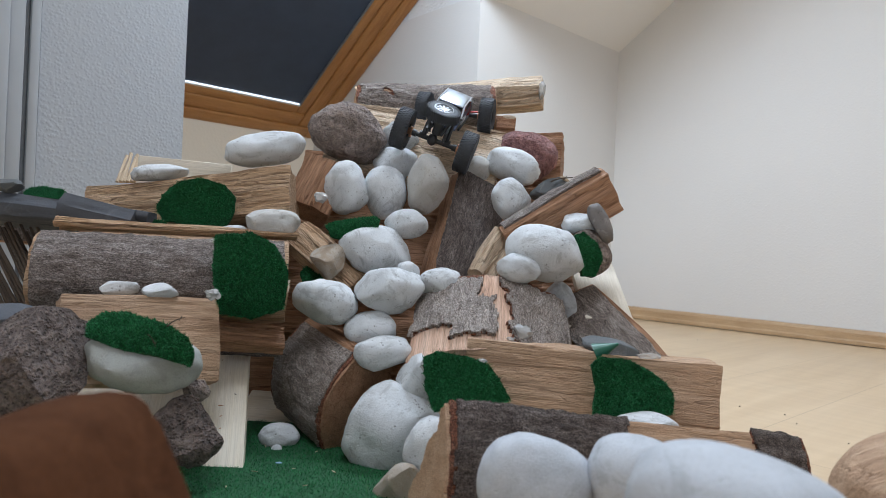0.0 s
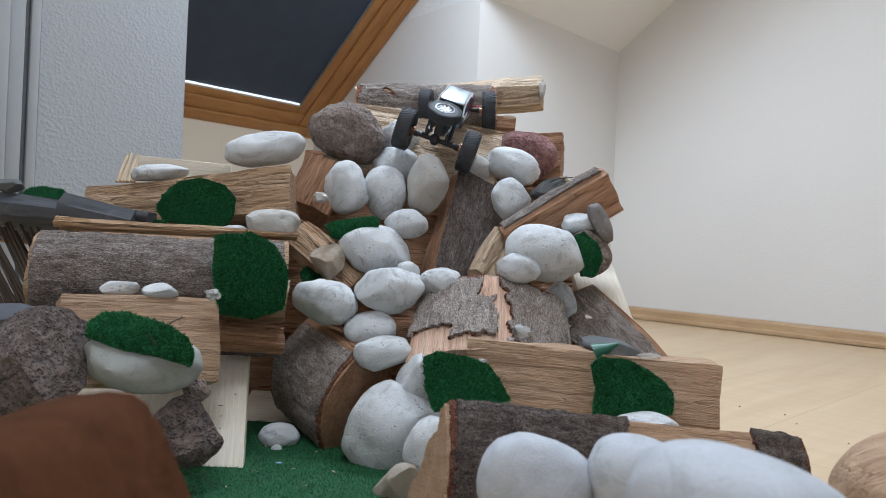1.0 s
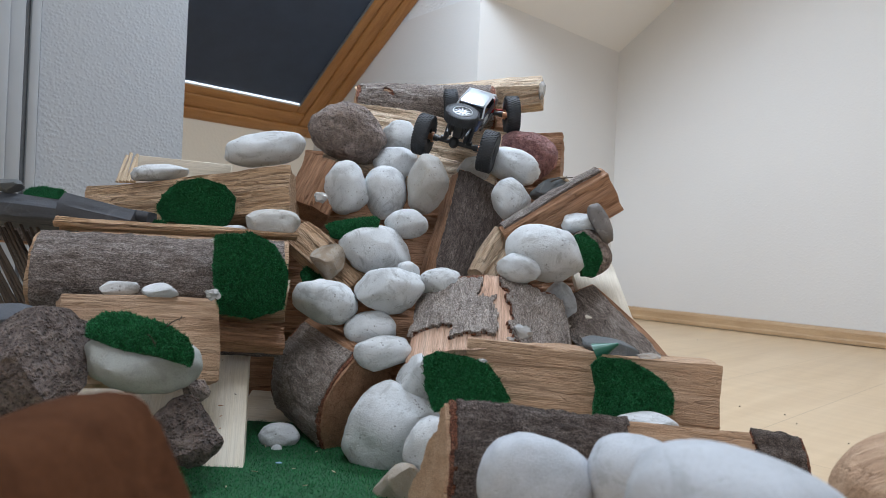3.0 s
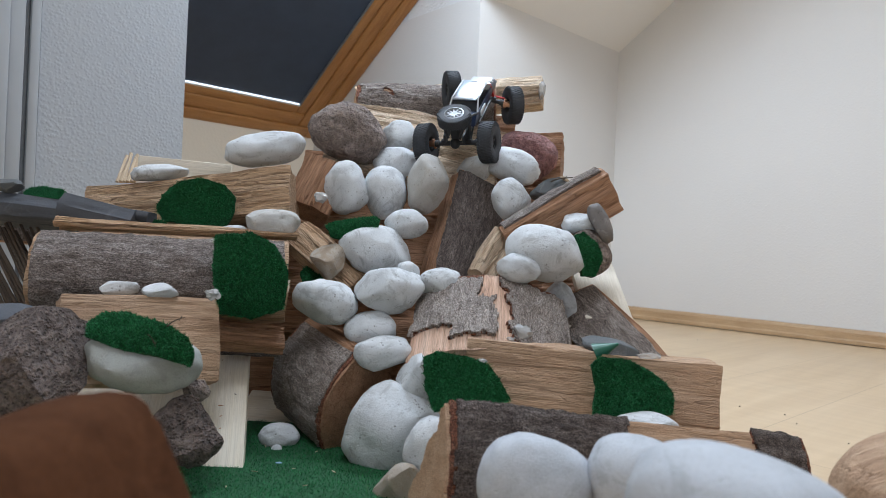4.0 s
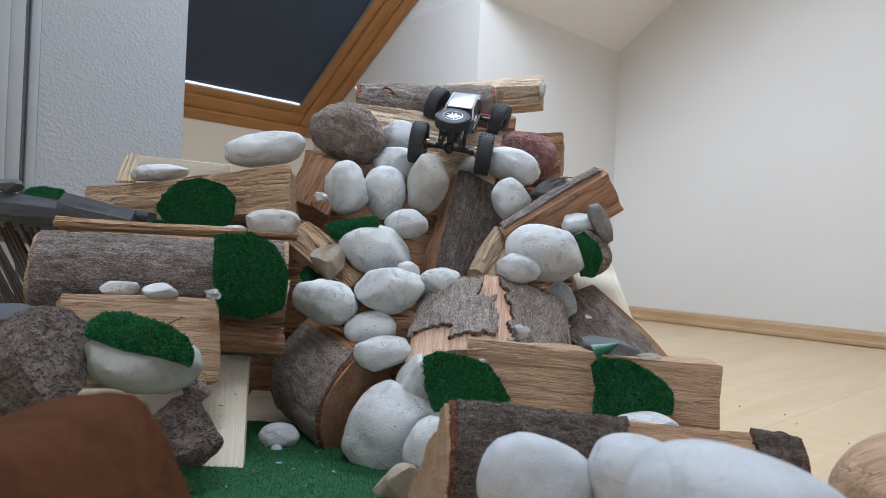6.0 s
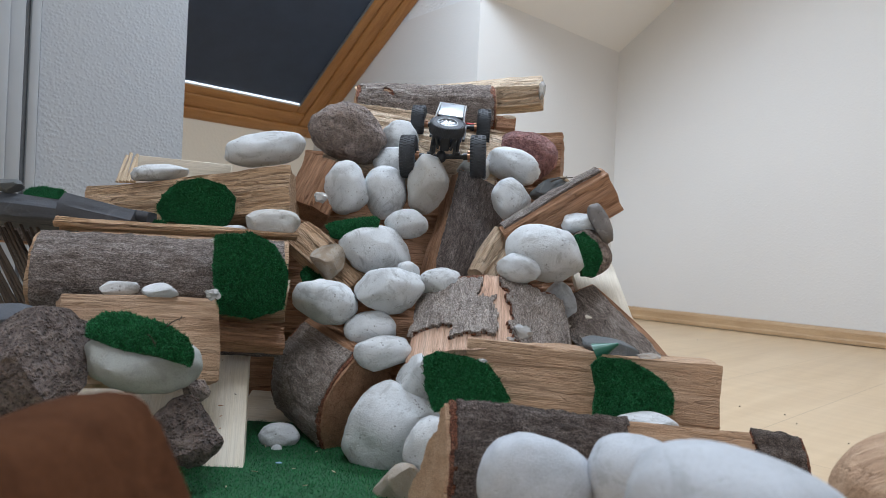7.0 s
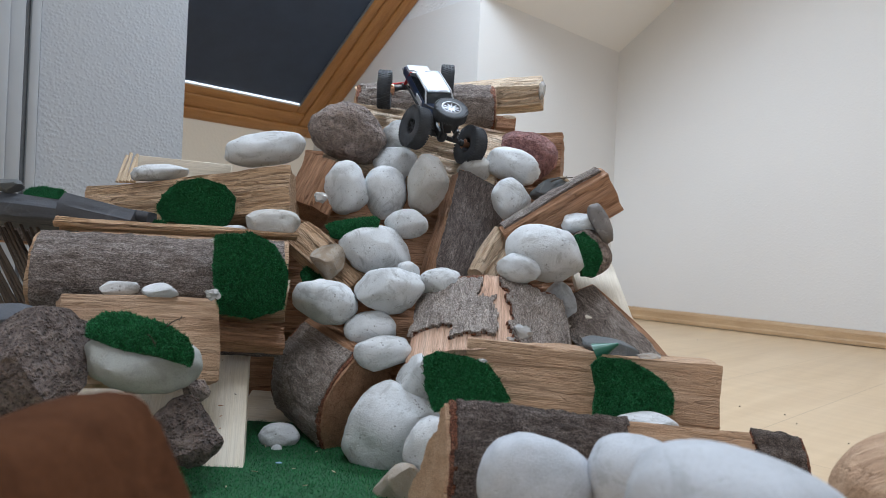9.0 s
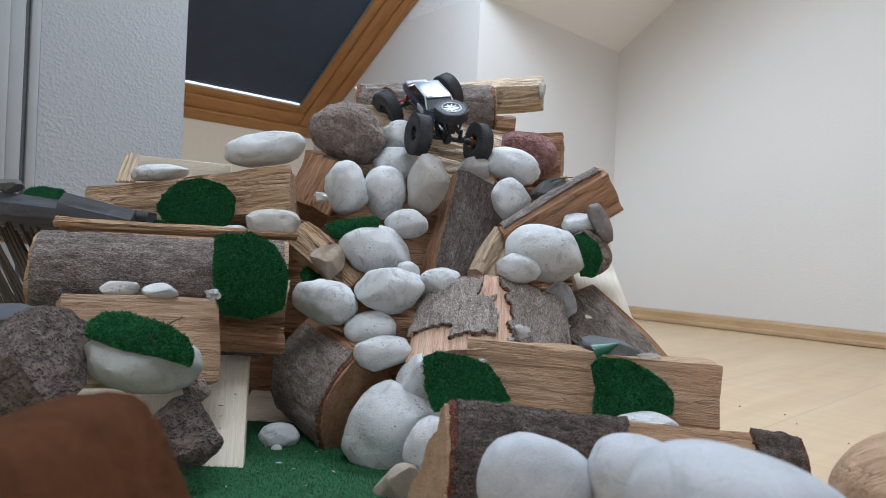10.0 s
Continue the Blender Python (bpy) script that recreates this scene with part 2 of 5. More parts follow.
CHROME = plain("satin_rim", (0.33, 0.345, 0.36), 0.45, 0.6, 0.1)
TRIM = plain("white_trim", (0.55, 0.57, 0.60), 0.3, 0.1, 0.05)
COPPER = plain("copper_hub", (0.62, 0.33, 0.2), 0.3, 0.9, 0.1)
RED_LINK = plain("red_link", (0.45, 0.03, 0.03), 0.35, 0.4, 0.1)
TOY_GLASS = plain("smoked_glass", (0.012, 0.014, 0.018), 0.08, 0, 0.1)


DAYLIGHT, _t, _b = shader("daylight")
_b.inputs["Emission Color"].default_value, _b.inputs["Emission Strength"].default_value = (0.9, 0.96, 1.0, 1), 1.3
GLASS, _t, _b = shader("window_glass")
_b.inputs["Roughness"].default_value, _b.inputs["Transmission Weight"].default_value = 0.02, 1.0


# ---- mesh helpers ----
def mesh_of(bm, name, material, smooth=True):
    bmesh.ops.recalc_face_normals(bm, faces=bm.faces)
    me = bpy.data.meshes.new(name)
    bm.to_mesh(me)
    bm.free()
    me.materials.append(material)
    if smooth:
        me.shade_smooth()
        me.set_sharp_from_angle(angle=radians(38))
    return me


def part(name, bm, material, parent, label="", at=None, smooth=True):
    ob = new(name, mesh_of(bm, name, material, smooth))
    ob.parent = parent
    if at is not None:
        ob.matrix_basis = at
    if label:
        tagged(ob, label)
    return ob


def base(name, at, label, category, group="", kind=""):
    ob = new(name)
    ob.empty_display_size = 0.02
    ob.matrix_basis = at
    return tagged(ob, label, category, group, kind)


def thing(name, bm, material, at, label, category, group="", kind="", smooth=True):
    ob = new(name, mesh_of(bm, name, material, smooth))
    ob.matrix_basis = at
    return tagged(ob, label, category, group, kind)


def box(bm, lo, hi, bevel=0.0, m=None):
    c = [(a + b) / 2 for a, b in zip(lo, hi)]
    s = [b - a for a, b in zip(lo, hi)]
    r = bmesh.ops.create_cube(bm, size=1.0, matrix=Matrix.Translation(c) @ Matrix.Diagonal((*s, 1)))
    if bevel:
        es = list({e for v in r["verts"] for e in v.link_edges})
        r2 = bmesh.ops.bevel(bm, geom=es, offset=bevel, segments=2, profile=0.5, affect="EDGES")
        vs = list({v for f in r2["faces"] for v in f.verts} | {v for v in r["verts"] if v.is_valid})
    else:
        vs = r["verts"]
    if m is not None:
        bmesh.ops.transform(bm, matrix=m, verts=vs)
    return vs


def rod(bm, a, b, r1, r2=None, seg=10, cap=True):
    a, b = Vector(a), Vector(b)
    d = b - a
    m = Matrix.Translation((a + b) / 2) @ d.to_track_quat("Z", "Y").to_matrix().to_4x4()
    return bmesh.ops.create_cone(bm, cap_ends=cap, segments=seg, radius1=r1, radius2=r1 if r2 is None else r2, depth=d.length, matrix=m)["verts"]


def prism(bm, outline, z0, z1):
    """A straight prism over a flat outline of (x, y)."""
    low = [bm.verts.new((x, y, z0)) for x, y in outline]
    top = [bm.verts.new((x, y, z1)) for x, y in outline]
    n = len(outline)
    for k in range(n):
        bm.faces.new((low[k], low[(k + 1) % n], top[(k + 1) % n], top[k]))
    bm.faces.new(low[::-1])
    bm.faces.new(top)
    return low + top


def lathe(bm, profile, seg, m=None, closed=True):
    """Turns a closed profile of (radius, height) round z."""
    rings = []
    for k in range(seg):
        a = 2 * math.pi * k / seg
        rings.append([bm.verts.new((r * math.cos(a), r * math.sin(a), z)) for r, z in profile])
    n = len(profile)
    for k in range(seg):
        p, q = rings[k], rings[(k + 1) % seg]
        for j in range(n if closed else n - 1):
            bm.faces.new((p[j], q[j], q[(j + 1) % n], p[(j + 1) % n]))
    vs = [v for ring in rings for v in ring]
    if m is not None:
        bmesh.ops.transform(bm, matrix=m, verts=vs)
    return vs


# ---- the room ----
def wall(name, boxes, material, label, category="wall"):
    ob = base(name, ROOM, label, category, kind="structure")
    for lo, hi, *mat in boxes:
        bm = bmesh.new()
        box(bm, lo, hi)
        part("wall_face", bm, mat[0] if mat else material, ob, smooth=False)
    return ob


def build_room():
    bm = bmesh.new()
    box(bm, (-0.2, -1.4, -0.05), (4.2, 4.4, 0.0))
    thing("floor", bm, FLOOR, ROOM, "pale beech laminate floor with faint scuffs", "floor", kind="structure", smooth=False)
    # gable wall beside the room
    wall("wall_east", [((-0.15, -1.4, 0), (0.0, 4.4, 2.9))], WALL, "white woodchip-papered gable wall")
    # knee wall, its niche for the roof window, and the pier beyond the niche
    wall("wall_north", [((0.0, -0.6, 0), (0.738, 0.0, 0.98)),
                        ((1.594, -0.6, 0), (1.856, 0.0, 0.98), PIER_SHADE),
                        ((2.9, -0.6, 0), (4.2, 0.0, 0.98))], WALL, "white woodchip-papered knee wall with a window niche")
    wall("niche_side_near", [((0.66, -1.4, 0), (0.7365, -0.6, 1.1))], WALL, "white niche side wall")
    wall("niche_side_far", [((1.5955, -1.4, 0), (1.68, -0.6, 1.1))], WALL, "white niche side wall")
    wall("wall_under_window", [((0.7385, -1.2, 0), (1.594, -0.905, 0.675))], CREAM, "cream painted low wall under the roof window")
    # roof slope: strips leave the niche and the unseen roof light's place open
    def slope(bm, u0, u1, v0, v1, lift=0.0, thick=0.05):
        vs = []
        for v in (v0, v1):
            for u in (u0, u1):
                for h in (0, thick):
                    vs.append(bm.verts.new((u, v, 0.98 + SLOPE * v + lift + h)))
        for f in ((0, 1, 3, 2), (4, 6, 7, 5), (0, 4, 5, 1), (2, 3, 7, 6), (0, 2, 6, 4), (1, 5, 7, 3)):
            bm.faces.new([vs[k] for k in f])
    bm = bmesh.new()
    slope(bm, -0.15, 0.738, 0.0, 2.3)
    slope(bm, 1.594, 1.8, 0.0, 2.3)
    slope(bm, 2.5, 4.2, 0.0, 2.3)
    slope(bm, 1.8, 2.5, 0.0, 1.0)
    slope(bm, 1.8, 2.5, 1.6, 2.3)
    slope(bm, 0.738, 1.594, 1.05, 2.3)
    thing("ceiling", bm, CEILING, ROOM, "white sloping attic ceiling", "ceiling", kind="structure", smooth=False)
    bm = bmesh.new()
    box(bm, (-0.15, 2.1, 2.35), (4.2, 4.4, 2.45))
    thing("ceiling_flat", bm, CEILING, ROOM, "white flat ceiling strip", "ceiling", kind="structure", smooth=False)
    # reveals of the niche up to the roof window's plane
    for name, u0, u1 in (("reveal_near", 0.70, 0.7365), ("reveal_far", 1.5955, 1.63)):
        bm = bmesh.new()
        vs = []
        for u in (u0, u1):
            for v, z in ((-0.34, 0.98), (0.0, 0.98), (1.1, 1.66), (1.1, 1.98), (-0.34, 1.02)):
                vs.append(bm.verts.new((u, v, z)))
        bm.faces.new(vs[:5])
        bm.faces.new(vs[5:])
        for k in range(5):
            bm.faces.new((vs[k], vs[(k + 1) % 5], vs[5 + (k + 1) % 5], vs[5 + k]))
        thing(name, bm, WALL_COARSE, ROOM, "white woodchip window reveal", "wall", kind="structure", smooth=False)
    # unseen walls close the room, open where the added fill lights stand
    wall("wall_south", [((-0.15, 4.3, 0), (1.45, 4.4, 2.45)), ((2.95, 4.3, 0), (4.2, 4.4, 2.45)), ((1.45, 4.3, 0), (2.95, 4.4, 0.7)), ((1.45, 4.3, 2.0), (2.95, 4.4, 2.45))], WALL, "white wall behind")
    wall("wall_west", [((4.1, -1.4, 0), (4.2, 0.25, 2.9)), ((4.1, 0.25, 0), (4.2, 1.25, 0.45)), ((4.1, 0.25, 1.65), (4.2, 1.25, 2.9)), ((4.1, 1.25, 0), (4.2, 4.4, 2.9))], WALL, "white wall beside")
    bm = bmesh.new()
    box(bm, (-0.15, -1.45, 0), (4.2, -1.4, 1.2))
    thing("wall_eaves", bm, WALL, ROOM, "wall at the eaves", "wall", kind="structure", smooth=False)
    # baseboard along the gable wall, a moulded strip
    bm = bmesh.new()
    prof = [(0.001, 0.0025), (0.017, 0.0025), (0.017, 0.012), (0.014, 0.016), (0.013, 0.034), (0.009, 0.041), (0.001, 0.044)]
    ends = []
    for v in (0.0, 4.28):
        ends.append([bm.verts.new((v, -x, z)) for x, z in prof])
    for k in range(len(prof)):
        bm.faces.new((ends[0][k], ends[0][(k + 1) % 7], ends[1][(k + 1) % 7], ends[1][k]))
    bm.faces.new(ends[0])
    bm.faces.new(ends[1])
    thing("baseboard", bm, SKIRT, ROOM @ pose(0, 0, 0, 0, 0, 90), "moulded beech baseboard along the wall", "baseboard", kind="structure", smooth=False)
    bm = bmesh.new()
    box(bm, (0.02, 0.0, 0.0), (0.72, 0.014, 0.044), 0.003)
    thing("baseboard_niche", bm, SKIRT, ROOM, "beech baseboard along the knee wall", "baseboard", kind="structure")


def build_roof_window():
    # frame in the plane of the roof, x along the eaves, y up the slope
    tilt = math.degrees(math.atan(SLOPE))
    at = ROOM @ pose(0.738, -0.905, 0.633, tilt, 0, 0)
    win = base("window_1", at, "pine roof window with a closed navy blackout blind", "window", kind="structure")
    w, h = 0.856, 1.9
    def bar(name, lo, hi, bev, mat, label="", along_y=False):
        bm = bmesh.new()
        if along_y:
            box(bm, (lo[1], -hi[0], lo[2]), (hi[1], -lo[0], hi[2]), bev)
            return part(name, bm, mat, win, label, pose(0, 0, 0, 0, 0, 90))
        box(bm, lo, hi, bev)
        return part(name, bm, mat, win, label)
    # outer frame, a stepped inner sash and the blind's guide; the inner faces look down into the niche
    for k, (x0, x1, z) in enumerate(((0.0, 0.045, 0.0), (0.047, 0.098, 0.006), (0.1, 0.136, 0.010))):
        name = "window_frame" if k == 0 else "sash"
        bar(name, (x0, x0 * 1.15, z), (x1, h, z + 0.06), 0.004, PINE, along_y=True)
        bar(name, (w - x1, x0 * 1.15, z), (w - x0, h, z + 0.06), 0.004, PINE, along_y=True)
        bar(name, (x1 + 0.001, x0 * 1.15, z), (w - x1 - 0.001, x1 * 1.15, z + 0.06), 0.004, PINE)
    bar("blind_bar", (0.137, 0.150, 0.010), (w - 0.137, 0.158, 0.020), 0.001, ALU, "bright aluminium blind bar")
    bar("daylight_gap", (0.145, 0.1585, 0.012), (w - 0.145, 0.1602, 0.018), 0.0, DAYLIGHT, "white daylight under the blind")
    bar("blind_guide", (0.1365, 0.152, 0.010), (0.142, h, 0.024), 0.001, GREY_SEAL, "grey blind guide", along_y=True)
    bar("blind", (0.140, 0.1605, 0.016), (w - 0.140, 1.22, 0.024), 0.0, BLIND, "closed navy blackout blind")
    bar("pane", (0.1, 1.22, 0.054), (w - 0.1, h, 0.06), 0.0, GLASS, "clear upper window pane").visible_shadow = False
    bar("top_rail", (0.0, h, 0.0), (w, h + 0.45, 0.08), 0.004, PINE)


def build_side_door():
    # white plastic frame beyond the pier, with its glazed leaf
    ob = base("door_1", ROOM @ pose(1.858, 0, 0), "white plastic glazed balcony door beside the pier", "door", kind="structure")
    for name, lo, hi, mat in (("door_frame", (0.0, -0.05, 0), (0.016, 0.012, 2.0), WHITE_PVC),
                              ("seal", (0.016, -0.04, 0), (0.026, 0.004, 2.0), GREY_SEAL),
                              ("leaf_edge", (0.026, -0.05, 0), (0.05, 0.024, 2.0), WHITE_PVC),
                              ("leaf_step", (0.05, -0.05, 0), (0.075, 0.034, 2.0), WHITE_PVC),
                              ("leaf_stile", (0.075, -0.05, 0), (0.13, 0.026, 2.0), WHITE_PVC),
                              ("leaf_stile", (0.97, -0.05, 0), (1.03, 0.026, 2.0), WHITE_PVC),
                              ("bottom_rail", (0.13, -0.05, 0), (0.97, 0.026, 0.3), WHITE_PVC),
                              ("pane", (0.13, -0.02, 0.3), (0.97, -0.012, 2.0), GLASS)):
        bm = bmesh.new()
        box(bm, lo, hi, 0.0 if name == "pane" else 0.004)
        leaf = part(name, bm, mat, ob)
        leaf.visible_shadow = name != "pane"


build_room()
build_roof_window()
build_side_door()


# ---- stones, timber and turf ----
def pebble(at, size, material, seed, label, name="pebble", category="stone", lumps=0.16, flats=1, group="white pebbles", rough=0.012, detail=4, cut=None):
    """A worn stone: an ellipsoid with slow lumps, and flats ground or broken off it."""
    rng = random.Random(seed)
    bm = bmesh.new()
    bmesh.ops.create_icosphere(bm, subdivisions=detail, radius=1.0)
    off = Vector((rng.uniform(-50, 50), rng.uniform(-50, 50), rng.uniform(-50, 50)))
    cuts = []
    for _ in range(flats):
        n = Vector((rng.uniform(-1, 1), rng.uniform(-1, 0.4), rng.uniform(-1, 1))).normalized()
        cuts.append((n, rng.uniform(*cut) if cut else rng.uniform(0.7, 0.9) if flats < 3 else rng.uniform(0.64, 0.84)))
    sx, sy, sz = size
    for v in bm.verts:
        p = v.co.copy()
        # a little squarer than a true ellipsoid
        q = Vector([math.copysign(abs(c) ** 0.9, c) for c in p])
        q *= 1 + lumps * noise.noise(p * 1.1 + off) + lumps * 0.4 * noise.noise(p * 2.7 + off)
        for n, lim in cuts:
            over = q.dot(n) - lim
            if over > 0:
                q -= n * over * (0.75 if flats < 3 else 0.98)
        if rough:
            q *= 1 + rough * noise.fractal(p * 3.5 + off, 0.7, 2.1, 5)
        v.co = (q.x * sx, q.y * sy, q.z * sz)
    return thing(name, bm, material, at, label, category, group)


def resample(points, step):
    out = []
    n = len(points)
    for k in range(n):
        (a, b), (c, d) = points[k], points[(k + 1) % n]
        m = max(2, int(math.hypot(c - a, d - b) / step))
        for j in range(m):
            out.append((a + (c - a) * j / m, b + (d - b) * j / m, k))
    return out


# cross-sections on a unit square: y across the face, z away from it; and which sides bear bark
def arc(y0, z0, y1, z1, bulge, n=9):
    pts = []
    nx, nz = -(z1 - z0), (y1 - y0)
    for k in range(n):
        t = k / n
        s = 4 * t * (1 - t) * bulge
        pts.append((y0 + (y1 - y0) * t + nx * s, z0 + (z1 - z0) * t + nz * s))
    return pts


SECTIONS = {
    # half log, bark bulging to the face
    "half": (arc(0.0, 0.75, 1.0, 0.75, -0.75, 14) + [(1.0, 0.75), (0.95, 1.0), (0.05, 1.0)], range(0, 14)),
    # quarter, bark on the face, split sides
    "bark": (arc(0.0, 0.12, 1.0, 0.12, -0.12, 10) + [(1.0, 0.12), (0.97, 0.95), (0.5, 1.0), (0.04, 0.9)], range(0, 10)),
    # split face to the front, bark behind
    "split": ([(0.0, 0.06), (0.5, 0.0), (1.0, 0.05), (1.0, 0.8)] + arc(0.96, 0.85, 0.04, 0.85, -0.15, 8) + [(0.0, 0.8)], range(4, 12)),
    # split front, bark along its upper side
    "topbark": ([(0.0, 0.0), (1.0, 0.0), (0.97, 1.0), (0.3, 1.0)] + arc(0.0, 1.0, 0.0, 0.03, -0.1, 7), range(4, 10)),
    # round log
    "round": ([(0.5 - 0.5 * math.cos(2 * math.pi * k / 20), 0.5 - 0.5 * math.sin(2 * math.pi * k / 20)) for k in range(20)], range(0, 20)),
    # split to an edge in front
    "ridge": ([(0.0, 0.75), (0.52, 0.0), (1.0, 0.2), (0.95, 1.0), (0.2, 1.0)], range(0, 0)),
    # bark on the face, the back split aslant to a narrow upper edge
    "wedge": (arc(0.0, 0.10, 1.0, 0.12, -0.10, 10) + [(1.0, 0.12), (0.98, 1.0), (0.6, 0.72), (0.05, 0.16)], range(0, 10)),
    # bark gently rounded on the face, its upper rim bare
    "shallow": (arc(0.0, 0.35, 1.0, 0.45, -0.40, 14) + [(1.0, 0.45), (0.97, 0.95), (0.5, 1.0), (0.03, 0.9)], range(1, 13)),
    # small split stick, no bark
    "stick": ([(0.0, 0.1), (0.55, 0.0), (1.0, 0.15), (0.9, 1.0), (0.1, 0.9)], range(0, 0)),
}


def timber(at, size, kind, timber_mat, bark_mat, seed, label, name="firewood_log", category="log", group="firewood logs", ragged=0.0025, torn=0.0, taper=0.0, grooves=1.0, thick=0.0035, patch=14.0, rim=False, mask=None):
    """A split log with its grain along x; size is length, face width and thickness. torn: share of the bark that has come off."""
    rng = random.Random(seed)
    L, W, T = size
    shape, barked = SECTIONS[kind]
    ring = resample([(y * W, z * T) for y, z in shape], 0.0020 if rim else 0.0022)
    area = sum(a[0] * b[1] - b[0] * a[1] for a, b in zip(ring, ring[1:] + ring[:1]))
    sign = 1 if area > 0 else -1
    off = Vector((rng.uniform(-90, 90), rng.uniform(-90, 90), rng.uniform(-90, 90)))
    n = len(ring)
    normals = []
    for k in range(n):
        (a, b, _), (c, d, _) = ring[k - 1], ring[(k + 1) % n]
        e = Vector((d - b, -(c - a))) * sign
        normals.append(e.normalized())
    st = max(10, int(L / (0.0025 if rim else 0.004)))

    def place(k, x):
        y, z, side = ring[k]
        f = 1 - taper * x / L
        y, z = W / 2 + (y - W / 2) * f, T / 2 + (z - T / 2) * f
        amp = 0.3 if side in barked else 1.0
        wander = 0.004 * noise.noise(Vector((x * 14, y * 20, z * 20)) + off)
        fibre = 1 - abs(noise.noise(Vector((x * 5, (y + wander) * 150, (z + wander) * 150)) + off)) * 2.2
        step = math.floor(3.0 * noise.noise(Vector((x * 3.5, (y + wander) * 60, (z + wander) * 60)) + off)) / 3.0
        g = noise.noise(Vector((x * 9, y * 55, z * 55)) + off) * ragged - 0.0030 * max(0.0, fibre) ** 4 + step * ragged * 0.55
        g = g * amp * grooves + 0.004 * noise.noise(Vector((x * 11, 3.3, 0)) + off)
        m = normals[k]
        return y + m.x * g, z + m.y * g

    bm = bmesh.new()
    rows = []
    for i in range(st + 1):
        x = L * i / st
        row = []
        for k in range(n):
            y, z = place(k, x)
            ex = 0.0
            if i in (0, st):
                ex = 0.0022 * noise.noise(Vector((y * 60, z * 60, i)) + off)
                y, z = y + (W / 2 - y) * 0.012, z + (T / 2 - z) * 0.012
            row.append(bm.verts.new((x + ex, y, z)))
        rows.append(row)
    for i in range(st):
        for k in range(n):
            j = (k + 1) % n
            bm.faces.new((rows[i][k], rows[i + 1][k], rows[i + 1][j], rows[i][j]))
    for row in (rows[0], rows[-1]):
        bm.faces.new(row)
    log = base(name, at, label, category, group)
    part("wood_body", bm, timber_mat, log)
    ks = [k for k in range(n) if ring[k][2] in barked]
    if not ks:
        return log
    full = len(ks) == n

    def shell(name, mat, deep, torn, margin, shift, label):
        """Bark as a shell over the round side, with a broken rim and torn places."""
        bm = bmesh.new()

        def gone(i, k):
            x, (y, z, _) = L * i / st, ring[k]
            f = noise.fractal(Vector((x * patch, y * patch, z * patch)) + off * 2, 0.8, 2.0, 4) * 0.5 + 0.5
            back = margin * (0.3 + 1.4 * (noise.fractal(Vector((y * 45, z * 45, shift)) + off, 0.8, 2.0, 3) * 0.5 + 0.5))
            if mask and mask(x / L + 0.05 * (2 * f - 1), y / W + 0.05 * (2 * f - 1) + (0.006 if deep < thick else 0.0)):
                return True
            return f < torn or (margin and min(x, L - x - L / st) < back)

        grid = {}
        for i in range(st + 1):
            x = L * i / st
            for k in ks:
                y, z = place(k, x)
                m = normals[k]
                x, y = L * i / st + 0.0013 * noise.noise(Vector((i * 3.7, k * 2.9, shift)) + off), y + 0.0011 * noise.noise(Vector((i * 2.3, k * 4.1, 7.0)) + off)
                r = deep * (1 + 0.5 * noise.fractal(Vector((x * 60, y * 90, z * 90)) + off, 0.8, 2.0, 4))
                grid[i, k] = (bm.verts.new((x, y + m.x * r, z + m.y * r)), bm.verts.new((x, y - m.x * 0.001, z - m.y * 0.001)))
        used = {}
        for i in range(st):
            for a, k in enumerate(ks):
                if (not full and a == len(ks) - 1) or gone(i, k):
                    continue
                j = ks[(a + 1) % len(ks)]
                c = ((i, k), (i + 1, k), (i + 1, j), (i, j))
                bm.faces.new([grid[q][0] for q in c])
                bm.faces.new([grid[q][1] for q in c[::-1]])
                for a2 in range(4):
                    key = (c[a2], c[(a2 + 1) % 4])
                    if (key[1], key[0]) in used:
                        del used[key[1], key[0]]
                    else:
                        used[key] = 1
        for p, q in used:
            bm.faces.new((grid[p][0], grid[p][1], grid[q][1], grid[q][0]))
        bmesh.ops.delete(bm, geom=[v for v in bm.verts if not v.link_faces], context="VERTS")
        part(name, bm, mat, log, label)

    shell("bark", bark_mat, thick, torn, 0.006 if rim else 0.0015, 1.7, "rough grey-brown bark")
    if rim:
        shell("inner_bark", BARK_RED, thick * 0.55, torn - 0.025 if torn else 0.0, 0.001, 5.1, "reddish inner bark")
    return log


